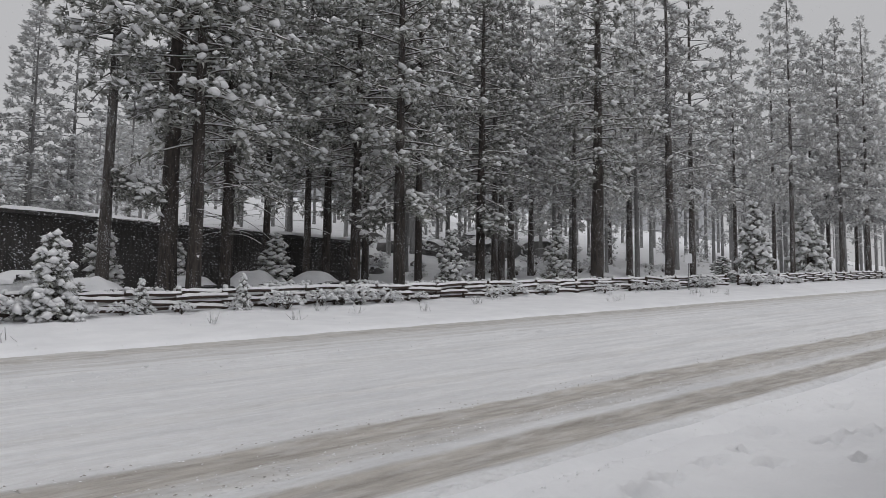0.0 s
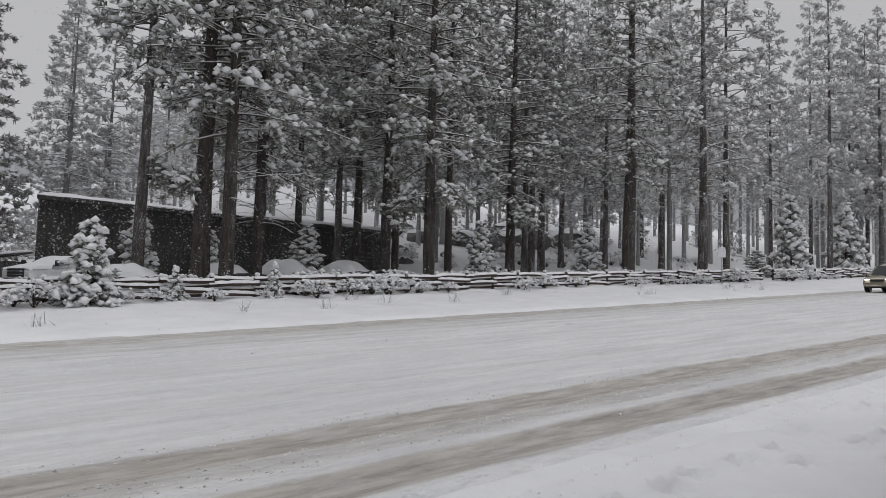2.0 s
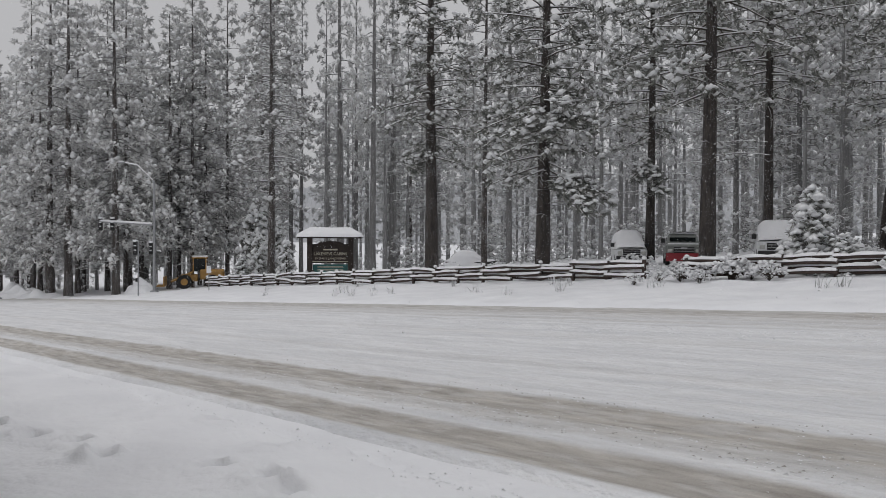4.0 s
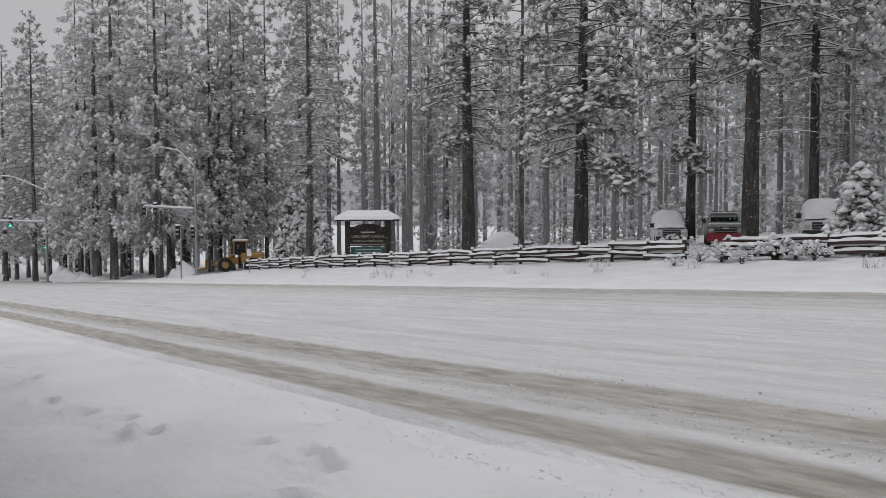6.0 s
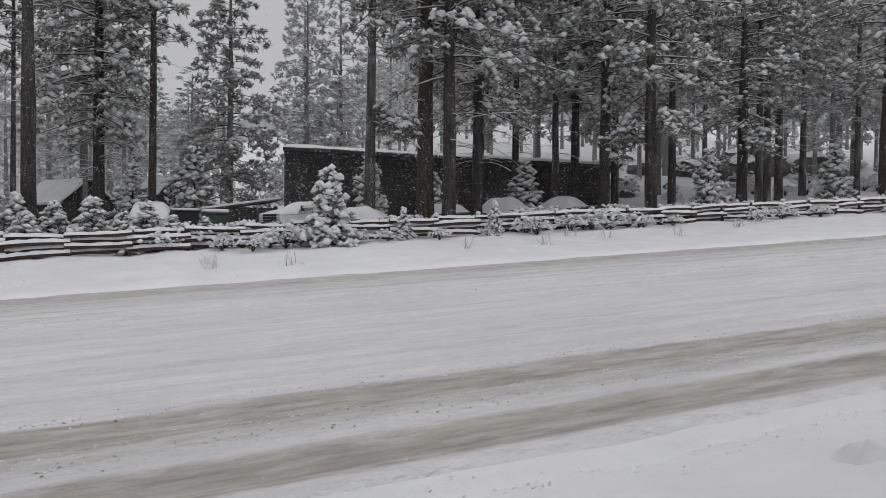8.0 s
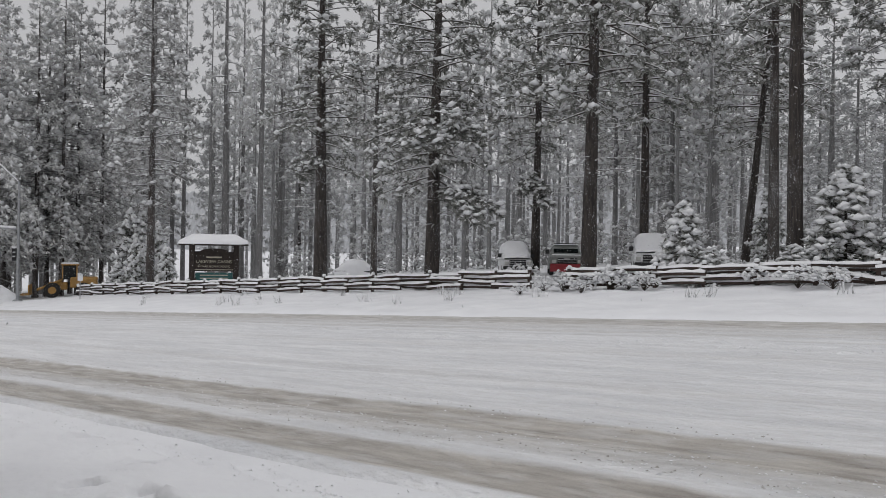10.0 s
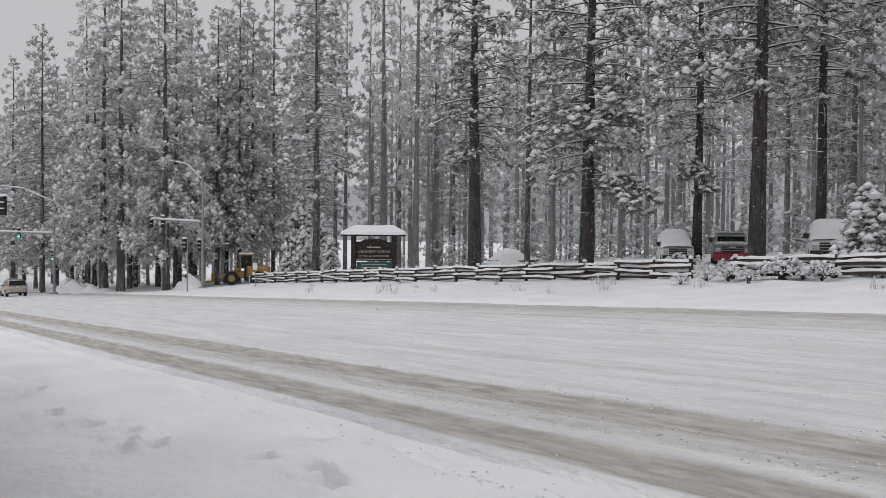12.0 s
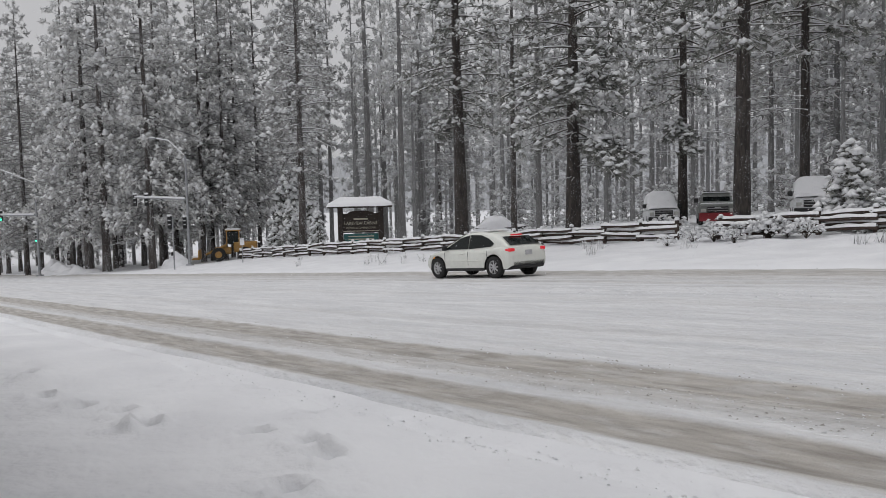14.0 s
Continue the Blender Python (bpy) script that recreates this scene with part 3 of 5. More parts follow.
ROW_F = ((-110, 21, 0.6, 1, 1), (-118, 24.5, 0.6, 3, 1), (-125, 21.5, 0.6, 1, 1), (-131, 27, 0.6, 3, 1), (-141, 23, 0.6, 1, 1), (-152, 24, 0.6, 3, 1), (-104, 27.5, 0.6, 5, 1), (-96, 24, 0.6, 1, 1), (-91, 22, 0.6, 3, 0), (-87, 25.5, 0.6, 1, 0),
         (-83, 31, 0.6, 1, 1), (-92, 33, 0.55, 3, 1), (-75.5, 33.5, 0.5, 5, 1), (-77.5, 36.0, 0.5, 1, 0), (-100, 38, 0.6, 1, 1), (-112, 33, 0.6, 3, 1), (-165, 22.5, 0.6, 1, 1), (-180, 26, 0.6, 3, 1), (-95, 28.5, 0.6, 1, 1), (-107, 24, 0.6, 3, 1), (-122, 29, 0.6, 1, 1), (-88, 29, 0.6, 3, 1), (-136, 25, 0.6, 3, 1), (-148, 30, 0.6, 1, 1))
ROW_G = ((20, 41, 0.55, 5, 0), (23.5, 43, 0.5, 2, 0), (33, 45, 0.5, 5, 0), (36, 49, 0.5, 2, 1), (41, 50, 0.5, 0, 1), (31, 53, 0.5, 5, 1), (47, 51, 0.5, 2, 1), (58, 47, 0.5, 0, 1), (34, 40, 0.55, 2, 0), (52, 40, 0.5, 5, 0), (62, 40, 0.5, 2, 1))
for row in (ROW_A, ROW_B, ROW_C, ROW_D, ROW_E, ROW_F, ROW_G):
    for i, (x, y, d, k, pale) in enumerate(row):
        pine(x, y, d, k, 0.95 + 0.16 * ((x * 0.37 + y * 0.11) % 1) + (0.34 if -98 < x < -58 and x / y > -2.0 else 0.14 if abs(x) > 65 else 0.0), 0.0, bool(pale))
pine(-14.6, 50, 0.54, 2, 0.95, 5.0)
big = pine(7.0, 58, 0.6, 3, 0.86, pale=True, label="broad conical pine with dusted boughs to the ground")
CONE_NEAR = crown_mesh("crown", 240, 25, 1.6, 4.6, 165, 5.2, 0.44, 7, 0.55, 0.48, [NEEDLE_MID, CLUMP, TWIG], 0, "cone")
next(o for o in big.children if o.name.startswith("crown")).data = CONE_NEAR


def bough(x, y, z, az, L, seed, n=26, tuft=0.36):
    """A low bough of the tree that stands at x, y, bent under clumps of snow."""
    r = np.random.default_rng(seed)
    p = Pile()
    k = 5
    azs = radians(az) + r.normal(0, 0.28, k)
    pts = branch_lines(r, np.full(k, 0.0) + r.uniform(-0.4, 0.4, k), L * r.uniform(0.6, 1.0, k), azs, r.uniform(0.0, 0.3, k), r.uniform(0.3, 0.55, k))
    limbs_into(p, pts, np.full(k, 0.035), 2, 1, 0.03)
    m = r.integers(0, k, n * k)
    s = r.uniform(0.3, 1.0, n * k) * 4
    j = np.minimum(s.astype(int), 3)
    c = pts[m, j] + (pts[m, j + 1] - pts[m, j]) * (s - j)[:, None] + r.normal(0, 0.22, (n * k, 3))
    tufts_into(p, r, c, np.tile([math.cos(radians(az)), math.sin(radians(az)), 0.1], (n * k, 1)), r.uniform(0.7, 1.3, n * k) * tuft, 20, 0.85, 0.6, puff=0.6, rich=True)
    host = min((o for o in scene.objects if o.name.startswith("pine_tree")), key=lambda o: (o.location.x - x) ** 2 + (o.location.y - y) ** 2)
    o = child("bough", p.mesh("bough", CROWNS, smooth_slot=1), host, "low bough bowed by snow clumps")
    o.matrix_basis = host.matrix_basis.inverted() @ Matrix.Translation((x, y, z))


bough(-25.4, 31, 4.6, -5, 4.6, 1, 30)
bough(-25.4, 31, 8.0, -20, 4.0, 2, 30)
bough(-25.4, 31, 8.6, 170, 3.6, 3, 26)
bough(26.6, 33, 7.9, -60, 2.4, 4, 22)
bough(26.6, 33, 7.4, 150, 2.6, 5, 22)
bough(11.3, 36, 7.6, -10, 1.5, 6, 10)
bough(13.2, 33, 6.6, -150, 2.6, 7, 14)
bough(-36.8, 33, 7.0, 200, 3.4, 8, 18)
bough(-25.7, 42, 5.6, -60, 2.6, 9, 20)
bough(38.4, 38, 8.2, -90, 2.4, 10, 18)

# the forest behind: rows of pines in depth, distance haze painted into their colours
rng = np.random.default_rng(21)
spots = []
for i in range(4000):
    x, y = rng.uniform(-200, 240), rng.uniform(46, 150) if i % 3 else rng.uniform(28, 60)
    if y < 46 and -95 < x < 95 or (-8 < x < 44 and y < 68) or 0.125 < x / y < 0.195 or (x < -60 and -1.72 < x / y < -1.50) or (24 < x < 62 and y < 57) or abs(x) < 60 and y < 54:
        continue
    if any((x - a) ** 2 + (y - b) ** 2 < 15 for a, b in spots):
        continue
    spots.append((x, y))
spots.sort(key=lambda s: math.hypot(*s))
edge = [(rng.uniform(-330, -155), rng.uniform(23, 120)) for i in range(70)] + [(rng.uniform(120, 280), rng.uniform(30, 120)) for i in range(50)]
def far_height(x, y):
    """Lower where the sky opens behind the building."""
    open_sky = math.exp(-((math.degrees(math.atan2(x, y)) - 8) / 16) ** 2)
    return rng.uniform(0.75, 1.12) * (1 - 0.55 * open_sky) * (1.18 if -1.5 * y < x < -0.3 * y else 1.0)


for i, (x, y) in enumerate(spots[:165]):
    pine(x, y, rng.uniform(0.34, 0.62), int(rng.integers(0, 3)), far_height(x, y), 0, False, rng.uniform(0.8, 1.05), far=True)


def woods(name, places, seed):
    """The furthest trees as one mass: trunks and ragged tiers of sprays, haze painted into their colours."""
    r = np.random.default_rng(seed)
    p = Pile()
    cs, ds, rs = [], [], []
    for x, y in places:
        H = 25 * far_height(x, y)
        g = ground_z(x, y)
        ph = np.arange(5) / 5 * 6.283
        k = np.array([0.26, 0.22, 0.03])
        v = np.stack([np.stack([x + q * np.cos(ph), y + q * np.sin(ph), np.full(5, g + h)], -1) for q, h in zip(k, (-0.5, H * 0.4, H))])
        p.add(v.reshape(-1, 3), [[a * 5 + b, a * 5 + (b + 1) % 5, a * 5 + 5 + (b + 1) % 5, a * 5 + 5 + b] for a in range(2) for b in range(5)], 2)
        n = 54
        u = r.uniform(0, 1, n)
        a, rad = r.uniform(0, 6.28, n), 2.6 * (1 - u ** 1.6) * r.uniform(0.3, 1.05, n) + 0.1
        z0 = r.uniform(2, 10)
        cs.append(np.stack([x + rad * np.cos(a), y + rad * np.sin(a), g + z0 + (H - z0) * u], -1))
        ds.append(np.stack([np.cos(a), np.sin(a), 0 * a], -1))
        rs.append(r.uniform(0.6, 1.0, n))
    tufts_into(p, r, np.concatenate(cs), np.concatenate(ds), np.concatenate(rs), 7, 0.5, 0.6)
    return tagged(new(name, p.mesh(name, [NEEDLE_HAZE, CLUMP, BARK_HAZE])), "far snowy woods, distance haze painted into their pale colours", "woods", kind="stuff")


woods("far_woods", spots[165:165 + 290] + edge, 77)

# undergrowth between the far trunks, its needles paled by painted distance haze
p = crown_mesh("foliage", 88, 3.2, 0.1, 1.3, 22, 2.2, 0.33, 5, 0.5, 0.6, [NEEDLE_HAZE, CLUMP, TWIG], 0, "fir")
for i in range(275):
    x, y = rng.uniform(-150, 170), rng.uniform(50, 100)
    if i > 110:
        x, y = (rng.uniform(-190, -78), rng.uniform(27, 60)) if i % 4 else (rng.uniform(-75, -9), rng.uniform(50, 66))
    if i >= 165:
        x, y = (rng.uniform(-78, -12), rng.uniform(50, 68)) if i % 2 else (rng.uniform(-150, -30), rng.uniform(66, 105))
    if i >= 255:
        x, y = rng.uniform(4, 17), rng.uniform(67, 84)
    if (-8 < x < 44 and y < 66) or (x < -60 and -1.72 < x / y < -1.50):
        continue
    ob = thing("undergrowth_fir", "small fir among the forest trunks, distance haze painted into its needles", "tree", "undergrowth firs", at=pose(x, y, ground_z(x, y) - 0.1, 0, 0, i * 40))
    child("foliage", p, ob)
    k = rng.uniform(0.7, 1.6)
    ob.scale = (k, k, k)


# young firs, loaded with snow
def sapling(x, y, H, R, kind, label="young fir bowed under thick clumps of snow", sink=0.05):
    ob = thing("young_fir", label, "tree", "young firs by the fence", at=pose(x, y, ground_z(x, y) - sink, 0, 0, (x * 97) % 360))
    me, h0, r0 = FIRS[kind % len(FIRS)]
    c = child("crown", me[0], ob)
    t = child("trunk", me[1], ob)
    ob.scale = (R / r0, R / r0, H / h0)
    return ob


FIRS = []
for i, (H, R, count, tuft) in enumerate(((3.0, 1.3, 95, 0.22), (2.6, 1.0, 85, 0.20), (4.0, 1.6, 120, 0.24))):
    p = crown_mesh("crown", 71 + i, H, 0.12, R * 0.95, count, 9.0, tuft, 7, 0.95, 0.8, CROWNS, 0, "fir")
    bm = rod((0, 0, -0.3), (0, 0, H * 0.97), 0.07, 0.01)
    FIRS.append(((p, bm_mesh("trunk", bm, TWIG)), H, R))
p = crown_mesh("crown", 81, 3.6, 0.3, 1.1, 80, 6.0, 0.26, 8, 0.9, 0.72, CROWNS, 0, "fir")
FIRS.append(((p, bm_mesh("trunk", rod((0, 0, -0.3), (0, 0, 3.5), 0.07, 0.01), TWIG)), 3.6, 1.1))
for x, y, H, R, k in ((7.1, 28.0, 3.0, 1.3, 0), (10.3, 28.2, 1.35, 0.5, 1), (14.35, 28.0, 1.5, 0.48, 1), (-11.6, 31, 3.3, 1.55, 0), (-9.9, 29.6, 1.5, 0.8, 1), (-5.57, 32, 4.3, 2.0, 2), (-3.9, 31.5, 2.2, 0.9, 1),
                      (-2.6, 31, 1.9, 1.0, 0), (-1.29, 30.5, 2.0, 0.95, 1), (0.6, 30.5, 1.8, 1.0, 0), (80, 31, 7.4, 2.6, 2), (33.5, 36, 4.0, 1.3, 3), (44.7, 36, 4.3, 1.5, 3), (74.3, 34, 8.0, 2.2, 3), (63.4, 32, 2.4, 1.6, 3),
                      (11.9, 38, 3.8, 1.3, 3), (22.6, 40, 3.6, 1.5, 3), (15.6, 38, 3.0, 1.0, 3), (-57.5, 31.5, 4.2, 1.3, 0), (-68, 37, 8.5, 2.6, 2), (-65, 37.5, 6.5, 2.0, 2), (-52.4, 31.2, 3.3, 1.0, 1), (-59.5, 31, 2.4, 1.1, 1), (4.0, 52, 5.0, 1.8, 3), (0.2, 54, 4.0, 1.6, 3), (-12.6, 48, 4.5, 1.2, 3),
                      (-3.4, 29.7, 1.6, 0.85, 1), (-0.2, 29.6, 1.5, 0.8, 0), (1.5, 29.7, 1.3, 0.8, 1), (2.7, 29.8, 1.2, 0.7, 0), (-7.0, 30.2, 1.4, 0.9, 1)):
    sapling(x, y, H, R, k)


# shrubs buried in snow along the fence
def shrub_meshes(seed):
    r = np.random.default_rng(seed)
    p, q = Pile(), Pile()
    n = 84
    a, d = r.uniform(0, 6.28, n), np.sqrt(r.uniform(0, 1, n)) * 0.62
    c = np.stack([np.cos(a) * d, np.sin(a) * d, 0.05 + 0.5 * np.sqrt(np.clip(1 - (d / 0.7) ** 2, 0, 1)) * r.uniform(0.35, 1.1, n)], -1)
    tufts_into(p, r, c, np.tile([0, 0, 1.0], (n, 1)), r.uniform(0.05, 0.13, n), 0, 1.0, 0.95, (0, 0), 0.7)
    m = 46
    a, d = r.uniform(0, 6.28, m), r.uniform(0.1, 0.66, m)
    tip = np.stack([np.cos(a) * d, np.sin(a) * d, (0.78 - 0.5 * d) * r.uniform(0.5, 1.0, m)], -1)
    s = np.linspace(0, 1, 3)[None, :, None]
    limbs_into(q, tip[:, None] * s ** np.array([1.3, 1.3, 0.7]), np.full(m, 0.006), 0, 1, 0.0)
    return p.mesh("snow_cap", [CLUMP], True), q.mesh("brushwood", [TWIG, CLUMP])


SHRUBS = [shrub_meshes(s) for s in (91, 92, 93)]


def shrub(x, y, s, k, tall=1.0):
    ob = thing("snowy_shrub", "low shrub half buried in clumps of snow", "shrub", "shrubs along the fence", at=pose(x, y, ground_z(x, y) - 0.03, 0, 0, (x * 61) % 360))
    ob.scale = (s, s, s * tall)
    tagged(child("snow_cap", SHRUBS[k % 3][0], ob), "small clumps of snow on the twigs", kind="stuff")
    child("brushwood", SHRUBS[k % 3][1], ob)


rng = np.random.default_rng(8)
for i in range(120):
    x = rng.uniform(-22, 70)
    y = rng.choice([rng.uniform(27.6, 28.6), rng.uniform(29.6, 34)])
    shrub(x, y, rng.uniform(0.6, 1.6), i)
for i in range(40):
    shrub(rng.uniform(5, 33), rng.uniform(29.7, 32.6), rng.uniform(0.8, 1.7), i)
for i in range(45):
    shrub(rng.uniform(-58, 4), rng.uniform(30, 41), rng.uniform(0.5, 1.2), i)
for x, y, s in ((-13.5, 28.2, 1.3), (-12.0, 28.0, 1.1), (-15.0, 28.4, 1.0), (-8.0, 29.0, 1.1), (-14.3, 27.0, 0.8), (-17.0, 26.6, 0.7), (2.2, 29.6, 1.5), (3.4, 29.4, 1.4), (1.0, 29.2, 1.3), (4.6, 29.8, 1.3)):
    shrub(x, y, s, int(abs(x)), 1.1)


for i in range(70):
    shrub(rng.uniform(36, 84), rng.uniform(44, 68), rng.uniform(0.9, 2.2), i)


# ---- split-rail fence ----
fence = thing("rail_fence", "weathered split-rail fence with snow on every rail", "fence")
POST = bm_mesh("post", box(0.15, 0.15, 1.05, z=-0.15, bevel=0.02), RAIL)
CAPS = bm_mesh("snow_cap", box(0.2, 0.2, 0.16, bevel=0.06), CLUMP, True)


def rail_mesh(seed):
    r = np.random.default_rng(seed)
    p = Pile()
    k, n = 6, 6
    xs = np.linspace(-1.12, 1.12, k)
    ph = np.arange(n) / n * 6.2832 + 0.4
    R = 0.066 * (1 + 0.18 * r.normal(size=(k, n)))
    v = np.stack([np.repeat(xs[:, None], n, 1), R * np.cos(ph), R * np.sin(ph) + 0.02 * np.sin(xs * 2 + seed)[:, None]], -1)
    f = [[a * n + b, a * n + (b + 1) % n, a * n + n + (b + 1) % n, a * n + n + b] for a in range(k - 1) for b in range(n)]
    p.add(v.reshape(-1, 3), f)
    p.add(v[0], [[0, 1, 2], [0, 2, 3], [0, 3, 4], [0, 4, 5]])
    p.add(v[-1], [[0, 1, 2], [0, 2, 3], [0, 3, 4], [0, 4, 5]])
    q = Pile()
    xs = np.linspace(-1.1, 1.1, 9)
    h = 0.10 * (0.7 + 0.8 * r.random(9))
    zz = 0.045 + 0.02 * np.sin(xs * 2 + seed)
    v = np.stack([np.stack([xs, xs * 0 + y, zz + (h if i in (1, 2) else 0)], -1) for i, y in enumerate((-0.085, -0.05, 0.05, 0.085))], 1)
    q.add(v.reshape(-1, 3), grid_faces(9, 4))
    return p.mesh("rail", [RAIL]), q.mesh("rail_snow", [CLUMP], True)


RAILS = [rail_mesh(s) for s in (1, 2, 3, 4)]
rng = np.random.default_rng(3)
for i in range(-31, 52):
    x = 2.0 * i
    y = 29.0 + 0.06 * math.sin(i)
    zg = ground_z(x, y)
    o = child("post", POST, fence, at=pose(x, y, zg, rng.normal(0, 2.5), rng.normal(0, 2.5), rng.uniform(-8, 8)))
    child("snow_cap", CAPS, o, at=pose(0, 0, 0.885, 0, 0, 20))
    if i in (-9, 29, 33, 51):
        continue
    down = 1.0 if not -6 <= i <= -2 else 0.96
    for k, hz in enumerate((0.14, 0.34, 0.54, 0.74)):
        a, b = RAILS[int(rng.integers(0, 4))]
        zc = (ground_z(x, y) + ground_z(x + 2, y)) / 2
        tip = rng.normal(0, 1.6) + (6.0 if i == -3 and k < 2 else 0)
        o = child("rail", a, fence, at=pose(x + 1.0, y + (0.09 if (i + k) % 2 else -0.09), zc + hz * down + rng.normal(0, 0.015), 0, -TILT + tip, rng.normal(0, 1.5)))
        child("rail_snow", b, o)

# ---- long dark building behind the fence ----
build = thing("long_building", "long dark-sided building with snow on its flat roof", "building")
TOP = 7.0


def slab(corners, z0, z1):
    """An upright prism over a plan of corners."""
    bm = bmesh.new()
    lo = [bm.verts.new((x, y, z0)) for x, y in corners]
    hi = [bm.verts.new((x, y, z1)) for x, y in corners]
    bm.faces.new(lo)
    bm.faces.new(hi)
    for i in range(len(corners)):
        j = (i + 1) % len(corners)
        bm.faces.new((lo[i], lo[j], hi[j], hi[i]))
    return bm


# the end walls are skewed to fit the camera's view, hiding the west one
WX0, WX1, SKEW = 9.3, 34.2, 0.26
part("wall", slab(((WX0, 48), (WX1, 48), (WX1, 48.3), (WX0, 48.3)), TOP - 5.6, TOP), SIDING, build, "dark stained board siding")
for x in (WX0, WX1 - 0.3):
    part("wall", slab(((x + 0.08, 48.302), (x + 0.38, 48.302), (x + 0.3 + 14 * SKEW, 62), (x + 14 * SKEW, 62)), TOP - 5.6, TOP), SIDING, build)
part("wall", slab(((WX0 + 14 * SKEW, 62.002), (WX1 + 14 * SKEW, 62.002), (WX1 + 14 * SKEW, 62.3), (WX0 + 14 * SKEW, 62.3)), TOP - 5.6, TOP), SIDING, build)
roof = part("roof", slab(((WX0 - 0.3, 47.3), (WX1 + 1.0, 47.3), (WX1 + 1.0 + 15.6 * SKEW, 62.9), (WX0 - 0.3 + 15.6 * SKEW, 62.9)), TOP, TOP + 0.22), SIDING, build, "thin flat roof with an overhang")
U, Y = np.meshgrid(np.linspace(0, WX1 - WX0 + 1.3, 80), np.linspace(47.25, 62.95, 34), indexing="ij")
edge = np.minimum(np.minimum(U, WX1 - WX0 + 1.3 - U), np.minimum(Y - 47.25, 62.95 - Y))
X = U + WX0 - 0.3 + (Y - 47.3) * SKEW
p = Pile()
p.add(np.stack([X, Y, TOP + 0.2 + 0.26 * np.sqrt(np.clip(edge / 0.4, 0, 1)) + 0.05 * wave(X, Y, 9)], -1).reshape(-1, 3), grid_faces(80, 34))
child("roof_snow", p.mesh("roof_snow", [SNOW], True), roof)
BATTEN = bm_mesh("batten", box(0.05, 0.035, 5.5, bevel=0.006), SIDING)
for i in range(83):
    child("batten", BATTEN, build, at=pose(WX0 + 0.1 + 0.3 * i, 47.983, TOP - 5.55))
wing = thing("low_wing", "low dark shed wing under snow", "building")
part("wall", box(4.2, 4.0, 1.7, 6.8, 50.2, 1.6), SIDING, wing)
o = part("roof", box(5.0, 4.6, 0.1, bevel=0.02), SIDING, wing, at=pose(6.6, 50.2, 3.4, 0, -9, 0))
part("roof_snow", box(5.0, 4.6, 0.14, z=0.1, bevel=0.06), SNOW, o)

# gabled cabin in the trees
cabin = thing("gabled_cabin", "small dark cabin with a steep snow-covered gable roof", "house", at=pose(-4.4, 63.5, ground_z(-4.4, 63.5)))
bm = bmesh.new()
w, d, h, r = 4.4, 2.6, 1.5, 3.1
vs = [bm.verts.new(c) for c in ((-w / 2, -d, -.4), (w / 2, -d, -.4), (w / 2, -d, h - .2), (0, -d, r), (-w / 2, -d, h - .2), (-w / 2, d, -.4), (w / 2, d, -.4), (w / 2, d, h - .2), (0, d, r), (-w / 2, d, h - .2))]
bm.faces.new(vs[:5])
bm.faces.new(vs[5:])
for a, b in ((0, 1), (1, 2), (4, 0)):
    bm.faces.new((vs[a], vs[b], vs[b + 5], vs[a + 5]))
part("wall", bm, SIDING, cabin)
slope = math.degrees(math.atan2(r - h + 0.2, w / 2))
for s in (-1, 1):
    o = part("roof", box(3.1, 2 * d + 0.7, 0.1, bevel=0.01), SIDING, cabin, at=pose(s * w * 0.28, 0, (r + h) / 2 - 0.13, 0, s * slope))
    part("roof_snow", box(3.12, 2 * d + 0.75, 0.22, z=0.1, bevel=0.08), SNOW, o)
cabin.rotation_euler = (0, 0, radians(35))
cabin2 = copy_thing(cabin, pose(2.0, 84, ground_z(2.0, 84), 0, 0, 50))

# ---- vehicles ----
def arch(x, wheels, sill, r):
    z = sill
    for c in wheels:
        d = abs(x - c)
        if d < r:
            z = max(z, 0.34 + math.sqrt(r * r - d * d))
    return z


def lathe(profile, n=24):
    """A ring round the y axis from (radius, y) points."""
    p = Pile()
    ph = np.arange(n) / n * 2 * np.pi
    k = len(profile)
    v = np.stack([np.stack([r * np.cos(ph), np.full(n, y), r * np.sin(ph)], -1) for r, y in profile])
    f = [[a * n + b, a * n + (b + 1) % n, a * n + n + (b + 1) % n, a * n + n + b] for a in range(k - 1) for b in range(n)]
    p.add(v.reshape(-1, 3), f)
    return p


def wheel(parent, x, y, R, spokes, side):
    w = child("wheel", lathe([(R * 0.62, -0.1), (R * 0.9, -0.115), (R, -0.08), (R, 0.08), (R * 0.9, 0.115), (R * 0.62, 0.1)]).mesh("tyre", [TYRE], True), parent, at=pose(x, y, R, 0, 0, 0))
    q = lathe([(R * 0.63, 0.10), (R * 0.63, -0.09), (R * 0.58, -0.085), (R * 0.57, 0.02), (0.02, 0.03)])
    rim = child("rim", q.mesh("rim", [ALLOY], True), w, "alloy rim", at=pose(0, 0, 0, 0, 0, 0 if side < 0 else 180))
    bm = bmesh.new()
    for i in range(spokes):
        a = i / spokes * 2 * math.pi
        m = Matrix.Rotation(a, 4, "Y")
        box(0.055, 0.03, R * 0.56, 0, -0.062, 0.03, 0.008, bm, m)
    rod((0, -0.03, 0), (0, -0.085, 0), 0.06, bm=bm)
    part("spokes", bm, ALLOY, rim)
    bm = bmesh.new()
    rod((0, 0.0, 0), (0, -0.02, 0), R * 0.57, n=20, bm=bm)
    part("brake_disc", bm, BLACK, rim)
    return w


